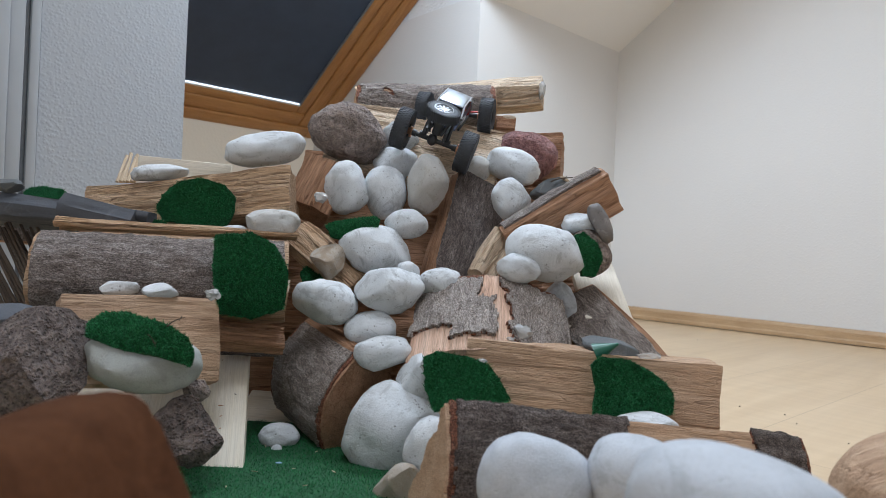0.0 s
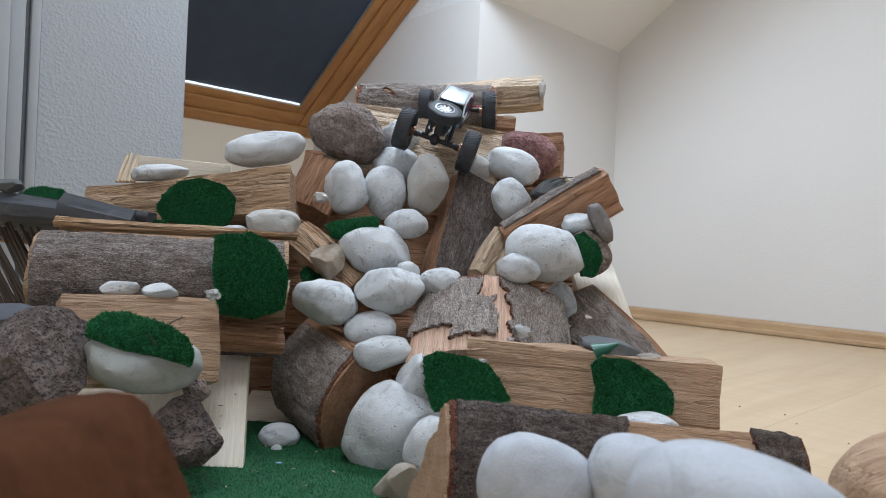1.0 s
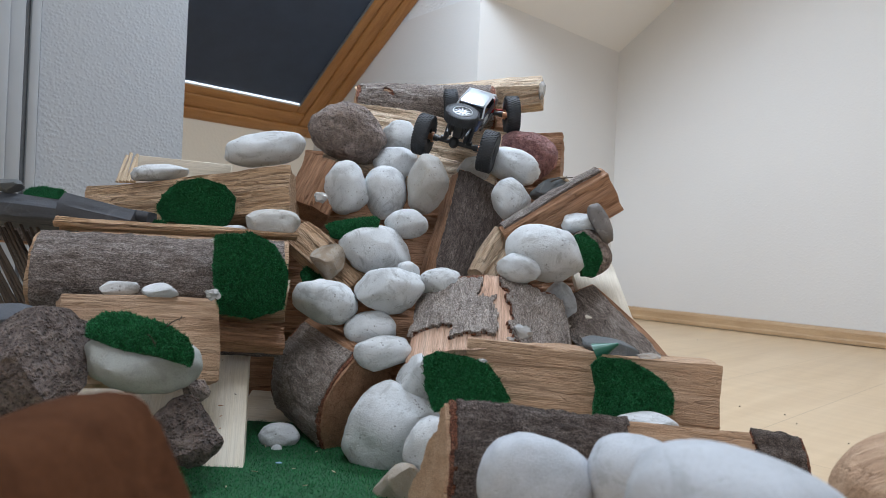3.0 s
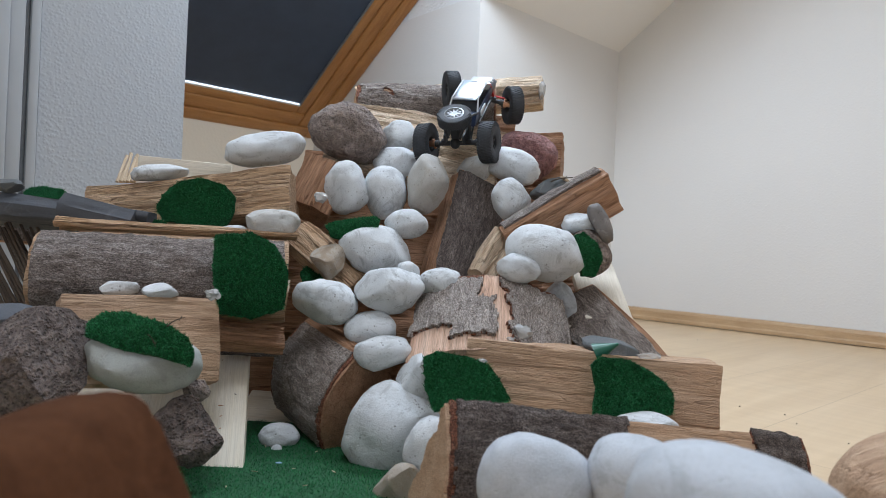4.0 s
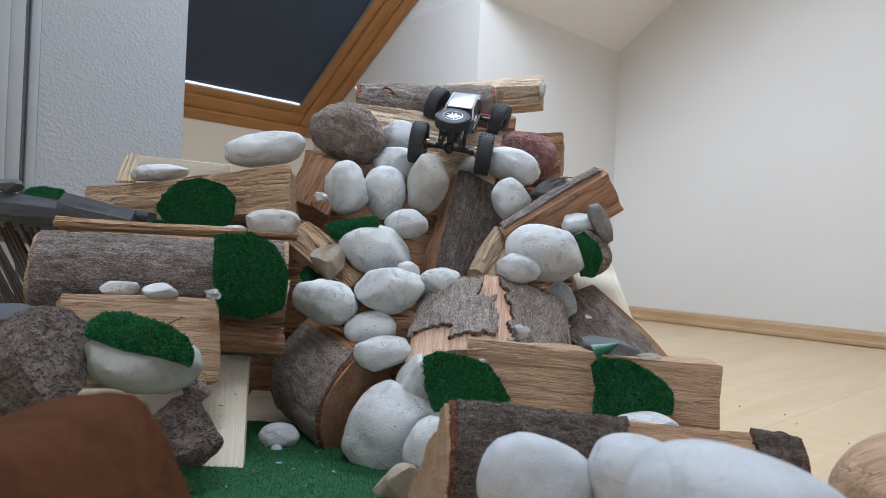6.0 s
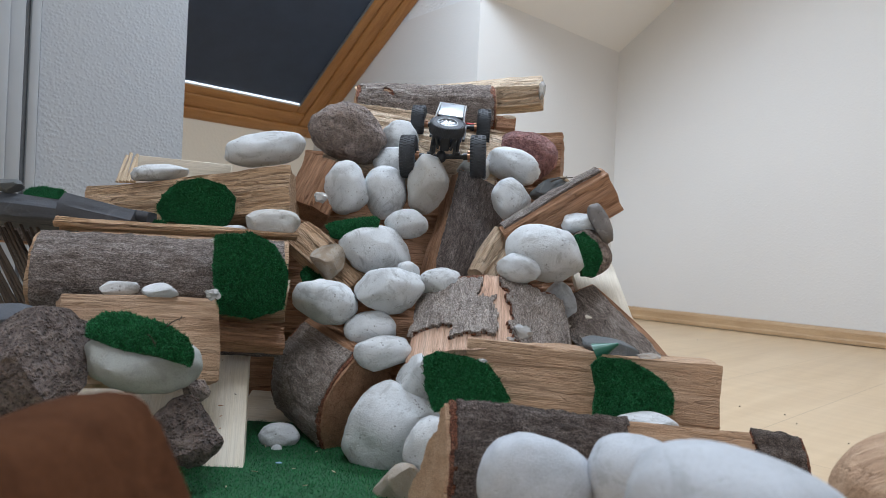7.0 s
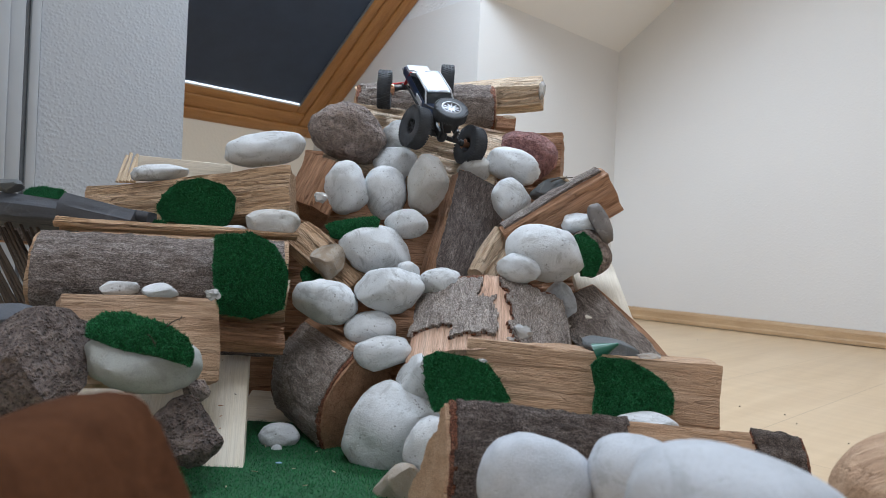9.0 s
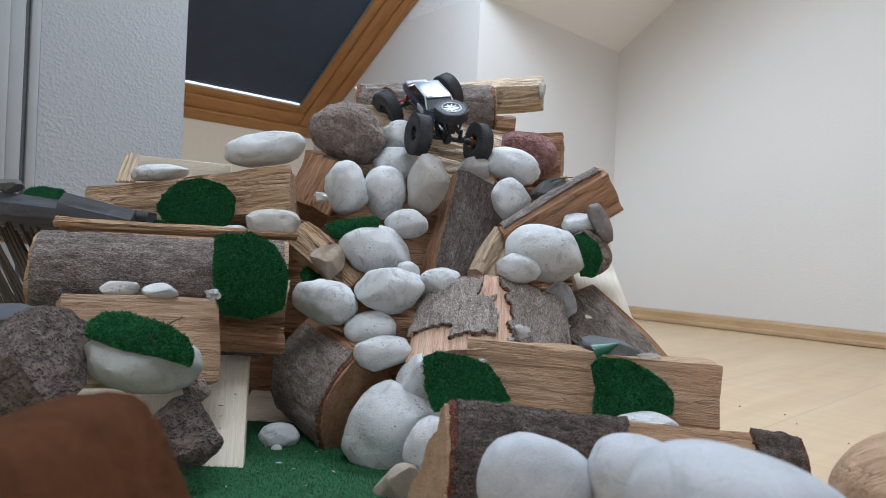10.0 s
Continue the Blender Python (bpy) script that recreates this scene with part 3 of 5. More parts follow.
def turf_patch(at, wide, high, seed, label, bend=0.0, blades=2600, length=0.0028, square=2.8, cut=None):
    """A cut piece of artificial turf: backing and a pile of stiff blades; local z is the way the pile points."""
    rng = random.Random(seed)
    off = Vector((rng.uniform(-9, 9), rng.uniform(-9, 9), 0))

    def reach(c, s):
        """How far the cut edge lies from the middle in the direction (c, s), in half sizes."""
        if not cut:
            return (1 + 0.13 * noise.noise(Vector((c * 2.1, s * 2.1, 0)) + off)) / (abs(c) ** square + abs(s) ** square) ** (1 / square)
        far = 0.4
        for (px, py), (qx, qy) in zip(cut, cut[1:] + cut[:1]):
            ex, ey = qx - px, qy - py
            det = c * ey - s * ex
            if abs(det) > 1e-9:
                r, k = (px * ey - py * ex) / det, (px * s - py * c) / det
                if r > 0 and -0.001 <= k <= 1.001:
                    far = max(far, r)
        return far * (1 + 0.04 * noise.noise(Vector((c * 5, s * 5, 0)) + off))

    def inside(x, y):
        a, b = x / wide * 2, y / high * 2
        d = math.hypot(a, b)
        return d < 1e-6 or d < reach(a / d, b / d)

    def lift(x, y):
        return -bend * (2 * y / high) ** 2 + 0.0015 * noise.noise(Vector((x * 40, y * 40, 0)) + off)

    patch = base("turf_patch", at, label, "artificial turf", "turf patches")
    bm = bmesh.new()
    rim = []
    for k in range(40):
        a = 2 * math.pi * k / 40
        c, s = math.cos(a), math.sin(a)
        r = reach(c, s)
        rim.append((c * r * wide / 2, s * r * high / 2))
    rings = []
    for f in (1.0, 0.75, 0.5, 0.25):
        rings.append([bm.verts.new((x * f, y * f, lift(x * f, y * f) + 0.0015)) for x, y in rim])
    under = [bm.verts.new((x, y, lift(x, y) - 0.001)) for x, y in rim]
    for a, b in zip([under] + rings, rings):
        for k in range(40):
            bm.faces.new((a[k], a[(k + 1) % 40], b[(k + 1) % 40], b[k]))
    bm.faces.new(rings[-1])
    bm.faces.new(under[::-1])
    part("backing", bm, TURF_BASE, patch)
    verts, faces = [], []
    made = 0
    while made < blades * 5:
        x, y = rng.uniform(-0.56, 0.56) * wide, rng.uniform(-0.56, 0.56) * high
        if not inside(x, y):
            continue
        made += 1
        z = lift(x, y) + 0.001
        a = rng.uniform(0, math.tau)
        w = rng.uniform(0.0003, 0.00055)
        h = length * rng.uniform(0.6, 1.2)
        lx, ly = rng.gauss(0, 0.36) * h, rng.gauss(0, 0.36) * h
        dx, dy = math.cos(a) * w, math.sin(a) * w
        n = len(verts)
        verts += [(x - dx, y - dy, z), (x + dx, y + dy, z), (x + dx * 0.8 + lx * 0.5, y + dy * 0.8 + ly * 0.5, z + h * 0.6),
                  (x - dx * 0.8 + lx * 0.5, y - dy * 0.8 + ly * 0.5, z + h * 0.6), (x + lx * 1.3, y + ly * 1.3, z + h)]
        faces += [(n, n + 1, n + 2, n + 3), (n + 3, n + 2, n + 4)]
    me = bpy.data.meshes.new("turf_nap")
    me.from_pydata(verts, [], faces)
    me.materials.append(TURF)
    ob = new("turf_nap", me)
    ob.parent = patch
    tagged(ob, kind="stuff")
    return patch


def board(at, size, material, label, name="plywood_board", category="board", bevel=0.0015):
    bm = bmesh.new()
    box(bm, (0, 0, 0), size, bevel)
    return thing(name, bm, material, at, label, category)


def glue_blob(at, size, seed):
    return pebble(at, size, GLUE, seed, "dried whitish hot glue blob between the stones", "glue_blob", "glue", 0.5, 0, "glue blobs", 0.25, 3)


def stick_bundle(name, label, material, ends, radius, seed):
    """A row of thin sticks from one line to another; ends are the two corners below and the two above."""
    a, b, c, d, count = ends
    rng = random.Random(seed)
    ob = base(name, pose(*a), label, "sticks")
    for k in range(count):
        f = (k + 0.5) / count
        lo = Vector(a).lerp(Vector(b), f) - Vector(a)
        hi = Vector(c).lerp(Vector(d), f) - Vector(a)
        j = Vector((rng.gauss(0, 0.0015), rng.gauss(0, 0.002), rng.gauss(0, 0.003)))
        way = hi + j - lo
        bm = bmesh.new()
        rod(bm, (0, 0, 0), (way.length, 0, 0), radius * rng.uniform(0.8, 1.2), radius * rng.uniform(0.7, 1.0), 8)
        part("stick", bm, material, ob, at=Matrix.Translation(lo) @ way.to_track_quat("X", "Z").to_matrix().to_4x4())
    return ob


def plastic_cone(at, r, h):
    bm = bmesh.new()
    lathe(bm, [(r, 0.0), (r * 0.55, h * 0.5), (r * 0.12, h), (0.0003, h), (r * 0.45, h * 0.45), (r * 0.9, 0.0)], 18)
    return thing("plastic_cone", bm, GREEN_PLASTIC, at, "small green plastic cone behind the long log", "cone")


def twig(at, length, radius, bend, label="thin dark twig stuck in the turf"):
    bm = bmesh.new()
    last = Vector((0, 0, 0))
    for k in range(1, 6):
        f = k / 5
        here = Vector((length * f, bend * math.sin(f * 4.0), bend * 0.8 * math.sin(f * 2.6 + 0.4)))
        rod(bm, last, here, radius * (1.1 - 0.5 * f), radius * (1.0 - 0.5 * f), 6)
        last = here
    rod(bm, (length * 0.6, bend * math.sin(2.4), 0), (length * 0.8, bend * 2.2, length * 0.16), radius * 0.7, radius * 0.4, 6)
    return thing("twig", bm, STICK, at, label, "twig", "twigs")


def chip(at, size, material, seed, label, name="wood_chip", category="chip"):
    """A thin splinter with a torn outline."""
    rng = random.Random(seed)
    bm = bmesh.new()
    n = 7
    prism(bm, [(size[0] / 2 * math.cos(a * math.tau / n) * rng.uniform(0.7, 1.1), size[1] / 2 * math.sin(a * math.tau / n) * rng.uniform(0.6, 1.1)) for a in range(n)], 0, size[2])
    return thing(name, bm, material, at, label, category, "splinters", smooth=False)


# ---- the crawling course: supports, logs, stones ----

# boards that carry the pile
board(pose(-0.2184, 0.7600, 0.1116, -170.5, 37.3, -74.5), (0.1799, 0.3322, 0.0100), PLYWOOD, "pale plywood board sloping down onto the turf mat")
board(pose(0.2206, 1.0540, 0.3294, -179.6, 31.7, -89.3), (0.3455, 0.0560, 0.0100), PLYWOOD, "pale plywood panel leaning under the pile")
board(pose(0.2224, 0.7620, 0.0000, 90.0, 0.0, -180.0), (0.0980, 0.1380, 0.0120), PLYWOOD, "plywood board on edge under the panel")
board(pose(-0.1574, 0.7700, -0.0024, 158.4, -0.6, 176.7), (0.0860, 0.0799, 0.0080), PLYWOOD, "pale plywood offcut leaning behind the small pebble")

# logs
def torn_off(u, v):
    """Where the broad half log has lost its bark: its foot on one side, and a strip that steps across the crown."""
    if u < 0.30 and v < 0.27 or u < 0.16 and v < 0.52:
        return True
    lo = 0.40 if u > 0.66 else 0.52
    hi = 0.53 + 0.20 * max(0.0, 0.92 - u) - (0.05 if u < 0.35 else 0.0)
    return lo < v < hi


timber(pose(-0.4090, 0.6540, 0.2307, -111.8, 0.1, 16.9), (0.2490, 0.0886, 0.0700), "shallow", SPLIT, BARK, 1, "half log with grey bark lying on its split side")
timber(pose(-0.2800, 0.6830, 0.1404, -136.6, 6.6, 24.5), (0.1190, 0.0297, 0.0200), "split", SPLIT_RED, BARK_DARK, 118, "dark split strip under the half log")
timber(pose(-0.4558, 0.8300, 0.2816, -117.2, -8.3, 0.0), (0.2598, 0.0656, 0.0500), "split", SPLIT, BARK, 2, "split oak log showing its rough grain", ragged=0.004)
timber(pose(-0.2045, 0.8400, 0.2805, -136.5, -59.2, 53.4), (0.0729, 0.0593, 0.0600), "stick", SPLIT_RED, BARK, 3, "short split oak wedge below a pebble")
timber(pose(-0.1701, 0.8200, 0.2500, -129.4, 34.8, -20.2), (0.1059, 0.0397, 0.0300), "split", SPLIT, BARK_DARK, 4, "split oak stick lying aslant between pebbles")
timber(pose(-0.0050, 0.8000, 0.1914, -134.7, -52.8, 75.2), (0.1800, 0.0820, 0.0560), "bark", SPLIT_RED, BARK_DARK, 5, "split log with dark bark leaning up the slope")
timber(pose(0.0735, 0.8000, 0.2420, -72.3, -32.1, -0.0), (0.1449, 0.0493, 0.0350), "topbark", SPLIT_RED, BARK, 6, "split log with grey bark lying aslant", ragged=0.001, grooves=0.5)
timber(pose(-0.0343, 0.6600, 0.1272, -176.2, -40.1, 85.6), (0.1115, 0.1779, 0.0480), "half", SPLIT_PINK, BARK_PALE, 7, "broad half log with torn bark", thick=0.005, patch=22.0, rim=True, taper=0.12, mask=torn_off)
timber(pose(0.0335, 0.7900, 0.2004, -143.9, -43.5, 49.8), (0.0722, 0.0324, 0.0260), "stick", SPLIT_PALE, BARK, 8, "pale broken piece of split beech", ragged=0.009)
timber(pose(-0.1740, 0.7820, 0.1386, -105.3, 10.4, -51.0), (0.1309, 0.1218, 0.0700), "shallow", SPLIT_RED, BARK_BROWN, 9, "half log with brown bark leaning on the turf mat", rim=True)
timber(pose(0.0285, 0.6600, 0.1300, -91.8, 1.9, -9.4), (0.2440, 0.1309, 0.0600), "split", SPLIT_SMOOTH, BARK, 10, "long split oak log standing on edge", ragged=0.0015, grooves=0.5)
timber(pose(0.0098, 0.4600, 0.1131, -106.3, 8.1, 22.6), (0.3640, 0.0900, 0.0800), "wedge", SPLIT_SMOOTH, BARK_DARK, 11, "split log with dark brown bark", rim=True, patch=16.0, mask=lambda u, v: 0.42 < u < 0.78 and v < 0.42 - 0.2 * abs(u - 0.6))
timber(pose(-0.1504, 1.0350, 0.4790, -90.1, -1.8, 2.5), (0.2255, 0.0721, 0.0700), "round", SPLIT, BARK, 12, "round branch log with dark bark on top of the pile", torn=0.24, patch=11.0, rim=True)
timber(pose(-0.0537, 1.1000, 0.5090, -96.0, -3.2, -14.3), (0.2024, 0.0600, 0.0600), "ridge", SPLIT_PALE, BARK, 13, "pale split log on top of the pile", ragged=0.004)
timber(pose(-0.1540, 1.0180, 0.4460, -128.5, 10.1, -6.9), (0.2500, 0.1335, 0.0260), "split", SPLIT_PALE, BARK, 14, "pale split plank that serves as a ramp", ragged=0.005)
timber(pose(0.0990, 1.0300, 0.4097, -102.7, 0.2, -14.5), (0.0796, 0.0865, 0.0500), "split", SPLIT_RED, BARK, 15, "short split block behind the red stone")
timber(pose(0.0771, 1.0500, 0.4413, -90.0, 2.5, 0.0), (0.0308, 0.0405, 0.0500), "stick", SPLIT_RED, BARK_DARK, 16, "dark short split block under the top logs")
timber(pose(0.1860, 0.8000, 0.1895, -140.5, 34.4, -55.0), (0.1405, 0.0760, 0.0160), "shallow", SPLIT_RED, BARK_BROWN, 17, "bark-covered slab leaning at the foot of the pile")
timber(pose(-0.3382, 0.5850, 0.1664, -110.0, 3.0, 35.0), (0.1395, 0.0809, 0.0400), "split", SPLIT_SMOOTH, BARK, 18, "split oak log behind the mossy stone", ragged=0.0015, grooves=0.4)
pebble(pose(0.3060, 0.4100, 0.0800, 0, -28, -20), (0.0500, 0.0400, 0.0400), SPLIT_SMOOTH, 19, "rounded pale beech chunk on the floor", name="wood_chunk", category="wood", group="", lumps=0.1, flats=2)
timber(pose(0.0878, 0.3600, 0.0257, -88.7, -15.1, -29.9), (0.1245, 0.0362, 0.0500), "round", SPLIT, BARK_DARK, 20, "round branch log under the front pebbles")
def timber_block():
    """A sawn block with a rounded crown, its long side running away from the course's front."""
    bm = bmesh.new()
    crown = [(-0.215, 0.0), (-0.215, 0.124), (-0.190, 0.138), (-0.159, 0.1513), (-0.147, 0.1568), (-0.1326, 0.1612), (-0.1183, 0.1636), (-0.1100, 0.1630), (-0.1045, 0.1595), (-0.1005, 0.1520), (-0.0890, 0.128), (-0.045, 0.0)]
    prism(bm, crown, 0.0, 0.085)
    bmesh.ops.bevel(bm, geom=[e for e in bm.edges if abs(e.verts[0].co.z - e.verts[1].co.z) < 1e-6], offset=0.003, segments=3, profile=0.5, affect="EDGES")
    m = pose(0, 0.24, 0.0) @ Matrix(((1, 0, 0, 0), (0, 0, -1, 0), (0, 1, 0, 0), (0, 0, 0, 1)))
    return thing("timber_block", bm, CUT_DARK, m, "dark brown sawn timber block beside the course", "block")


timber_block()

# stones
pebble(pose(-0.2343, 0.8500, 0.3386, 0.0, -10.5, 15.4), (0.0475, 0.0281, 0.0227), MARBLE, 21, "smooth white veined pebble lying on a log")
pebble(pose(-0.3674, 0.8400, 0.3016, 0.0, -7.5, 23.6), (0.0347, 0.0182, 0.0108), MARBLE, 22, "smooth white veined pebble behind a log")
pebble(pose(-0.2025, 0.7750, 0.2412, 0.0, -2.5, 14.6), (0.0307, 0.0195, 0.0180), MARBLE_WARM, 23, "smooth white veined pebble with a brown stain")
pebble(pose(-0.2452, 0.7700, 0.2312, 0.0, -2.5, 17.7), (0.0159, 0.0087, 0.0060), MARBLE, 24, "smooth white veined pebble between logs", detail=3)
pebble(pose(-0.1430, 0.9300, 0.3763, 0.0, 9.5, 8.7), (0.0520, 0.0387, 0.0400), LAVA_WARM, 25, "large brown pitted lava rock near the top", name='rock', flats=0, group='', rough=0.04, lumps=0.16)
pebble(pose(-0.0701, 0.9650, 0.3798, 0.0, -2.5, 4.2), (0.0274, 0.0209, 0.0249), MARBLE, 26, "smooth white veined pebble under the crawler")
pebble(pose(-0.0720, 0.9350, 0.3376, 0.0, -2.5, 4.4), (0.0314, 0.0225, 0.0249), MARBLE, 27, "smooth white veined pebble under the crawler")
pebble(pose(-0.1298, 0.8650, 0.2933, 0.0, -16.5, 8.5), (0.0283, 0.0250, 0.0342), MARBLE, 28, "smooth white veined pebble standing on end")
pebble(pose(-0.0807, 0.8750, 0.2918, 0.0, -8.5, 5.3), (0.0286, 0.0250, 0.0339), MARBLE, 29, "smooth white veined pebble standing on end")
pebble(pose(-0.0238, 0.8650, 0.3039, 0.0, 11.5, 1.6), (0.0268, 0.0262, 0.0387), MARBLE_WARM, 30, "grey-white weathered stone standing on end", flats=4, cut=(0.74, 0.88), rough=0.03)
pebble(pose(-0.0458, 0.8200, 0.2491, 0.0, 3.5, 3.2), (0.0261, 0.0175, 0.0176), MARBLE, 31, "smooth white veined pebble between larger ones")
pebble(pose(-0.0804, 0.8000, 0.2158, 0.0, 9.5, 5.7), (0.0440, 0.0292, 0.0289), MARBLE, 32, "smooth white veined pebble capped with turf")
pebble(pose(0.0396, 0.9250, 0.3356, 0.0, 9.5, -2.4), (0.0250, 0.0175, 0.0185), MARBLE_WARM, 33, "small grey-white stone below the crawler", flats=4, cut=(0.66, 0.85))
pebble(pose(0.0935, 0.9250, 0.3404, 0.0, 19.5, -5.8), (0.0390, 0.0251, 0.0239), MARBLE, 34, "smooth white veined pebble leaning on the red stone")
pebble(pose(0.1203, 0.9800, 0.3645, 0.0, 9.5, -7.0), (0.0455, 0.0327, 0.0363), LAVA_RED, 35, "rounded dark red lava stone", name='rock', group='', rough=0.02)
pebble(pose(0.0873, 0.8600, 0.2897, 0.0, -2.5, -5.8), (0.0252, 0.0207, 0.0266), MARBLE, 36, "smooth white veined pebble below the dark rock")
pebble(pose(0.1326, 0.8500, 0.3005, 0.0, -10.5, -8.9), (0.0366, 0.0219, 0.0183), SLATE, 37, "dark broken slate-grey rock", name='rock', flats=14, cut=(0.42, 0.65), group='', rough=0.07)
pebble(pose(0.1838, 0.7750, 0.2594, 0.0, -26.5, -13.3), (0.0113, 0.0147, 0.0253), GREYROCK, 38, "narrow grey-brown stone standing on end", name='rock', group='')
pebble(pose(0.1644, 0.7900, 0.2571, 0.0, 5.5, -11.8), (0.0231, 0.0144, 0.0129), MARBLE, 39, "smooth white veined pebble under the slanting log")
pebble(pose(0.1749, 0.7850, 0.2236, 0.0, -26.5, -12.6), (0.0230, 0.0205, 0.0284), LAVA_WARM, 40, "brown stone partly covered with turf", name='rock', group='')
pebble(pose(0.1182, 0.7550, 0.2219, 0.0, 5.5, -8.9), (0.0442, 0.0307, 0.0325), MARBLE, 41, "smooth white veined pebble large, with a brown crack")
pebble(pose(0.0856, 0.7350, 0.2028, 0.0, 11.5, -6.6), (0.0234, 0.0157, 0.0158), MARBLE, 42, "smooth white veined pebble in front of a larger one")
pebble(pose(0.1477, 0.7900, 0.1557, 0.0, -28.5, -10.6), (0.0184, 0.0215, 0.0353), MARBLE, 43, "smooth white veined pebble between two bark slabs")
pebble(pose(-0.1282, 0.7350, 0.1549, 0.0, 11.5, 9.9), (0.0360, 0.0240, 0.0240), MARBLE, 44, "smooth white veined pebble beside the half log")
pebble(pose(-0.0603, 0.7400, 0.1708, 0.0, -4.5, 4.7), (0.0376, 0.0257, 0.0267), MARBLE, 45, "smooth white veined pebble with a dented side", lumps=0.26, flats=2, cut=(0.72, 0.85))
pebble(pose(-0.0390, 0.7550, 0.1903, 0.0, -2.5, 3.0), (0.0136, 0.0112, 0.0143), MARBLE, 46, "smooth white veined pebble behind a dented one", detail=3)
pebble(pose(-0.0035, 0.7500, 0.1817, 0.0, -10.5, 0.3), (0.0245, 0.0165, 0.0168), MARBLE, 47, "smooth white veined pebble behind the torn log")
pebble(pose(-0.0775, 0.7350, 0.1255, 0.0, -6.5, 6.0), (0.0291, 0.0197, 0.0202), MARBLE, 48, "smooth white veined pebble in the gully")
pebble(pose(-0.0565, 0.7000, 0.1066, 0.0, -4.5, 4.6), (0.0313, 0.0200, 0.0187), MARBLE, 49, "smooth white veined pebble in the gully")
pebble(pose(-0.0187, 0.6800, 0.0839, 0.0, -32.5, 1.6), (0.0257, 0.0197, 0.0234), MARBLE, 50, "smooth white veined pebble under the turf")
pebble(pose(-0.0449, 0.6700, 0.0328, 0.0, 17.5, 3.8), (0.0465, 0.0401, 0.0475), MARBLE, 51, "smooth white veined pebble large, resting on the turf mat", lumps=0.16)
pebble(pose(-0.0034, 0.6000, 0.0364, 0.0, 21.5, 0.3), (0.0237, 0.0211, 0.0289), MARBLE, 52, "smooth white veined pebble beside the front log")
pebble(pose(-0.0330, 0.5750, 0.0060, 0.0, -14.5, 3.1), (0.0320, 0.0200, 0.0235), SANDSTONE, 53, "tan broken sandstone piece", name='rock', flats=12, cut=(0.46, 0.68), group='', rough=0.04)
pebble(pose(-0.1318, 0.7750, 0.1969, 0.0, 1.5, 9.7), (0.0267, 0.0211, 0.0260), SANDSTONE, 54, "tan angular sandstone piece", name='rock', flats=12, cut=(0.46, 0.68), group='', rough=0.03)
pebble(pose(0.0650, 0.4150, 0.0745, 0.0, 11.5, -8.9), (0.0371, 0.0268, 0.0300), MARBLE_SMOOTH, 55, "smooth white veined pebble pear-shaped, beside the front log", lumps=0.1, flats=0)
pebble(pose(0.1223, 0.4000, 0.0862, 0.0, -2.5, -17.0), (0.0289, 0.0217, 0.0255), MARBLE_SMOOTH, 56, "smooth white veined pebble beside the front log", lumps=0.08, flats=0)
pebble(pose(0.1325, 0.2750, 0.1060, 0.0, 13.5, -26.0), (0.0510, 0.0284, 0.0340), MARBLE_SMOOTH, 57, "smooth white veined pebble very large, on the front branch", lumps=0.05, flats=0)
pebble(pose(0.1910, 0.6000, 0.0650, 0.0, -2.5, -17.7), (0.0294, 0.0171, 0.0134), MARBLE, 58, "smooth white veined pebble wedged behind the front log")
pebble(pose(-0.3128, 0.6350, 0.1700, 0.0, -0.5, 26.2), (0.0196, 0.0122, 0.0085), MARBLE, 59, "small flat white stone on the bark", flats=7, cut=(0.5, 0.8), detail=3)
pebble(pose(-0.2690, 0.6350, 0.1680, 0.0, -0.5, 23.0), (0.0176, 0.0109, 0.0080), MARBLE, 60, "small flat white stone on the bark", flats=7, cut=(0.5, 0.8), detail=3)
pebble(pose(-0.2527, 0.5650, 0.1121, 0.0, 7.5, 24.1), (0.0475, 0.0313, 0.0270), MARBLE_GREY, 61, "greenish grey smooth pebble with a turf cap")
pebble(pose(-0.3341, 0.5300, 0.1115, 0.0, -16.5, 31.5), (0.0611, 0.0416, 0.0429), LAVA, 62, "dark brown pitted lava rock", name='rock', flats=7, cut=(0.42, 0.66), group='', rough=0.05)
pebble(pose(-0.2103, 0.5600, 0.0560, 0.0, -2.5, 20.6), (0.0290, 0.0250, 0.0305), LAVA, 63, "dark pitted lava rock on the board", name='rock', flats=8, cut=(0.55, 0.8), group='', rough=0.06)
pebble(pose(-0.1676, 0.7050, 0.0111, 0.0, -2.5, 13.4), (0.0206, 0.0143, 0.0152), MARBLE, 64, "small white stone on the turf mat", rough=0.03)
pebble(pose(-0.1645, 0.6850, 0.0028, 0.0, -2.5, 13.5), (0.0059, 0.0045, 0.0053), MARBLE, 65, "tiny white stone on the turf mat", detail=3)
pebble(pose(-0.2190, 0.5950, 0.0829, 0.0, -2.5, 20.2), (0.0133, 0.0102, 0.0123), LAVA_WARM, 66, "reddish brown small rock", name='rock', group='', flats=7, rough=0.05)
pebble(pose(-0.4929, 0.7400, 0.2705, 0.0, -2.5, 33.7), (0.0166, 0.0099, 0.0083), SLATE, 67, "dark slate piece lying on a slab", name='rock', group='', flats=8, rough=0.05)
pebble(pose(0.1750, 0.6750, 0.1253, 0.0, 9.5, -14.5), (0.0290, 0.0172, 0.0105), SLATE, 68, "long dark grey stone at the foot of the slab", name='rock', group='', flats=3)
pebble(pose(-0.3936, 0.6000, 0.1351, 0.0, -2.5, 33.3), (0.0310, 0.0194, 0.0176), FOAM, 69, "black stone in the shade", name='rock', group='', flats=3)

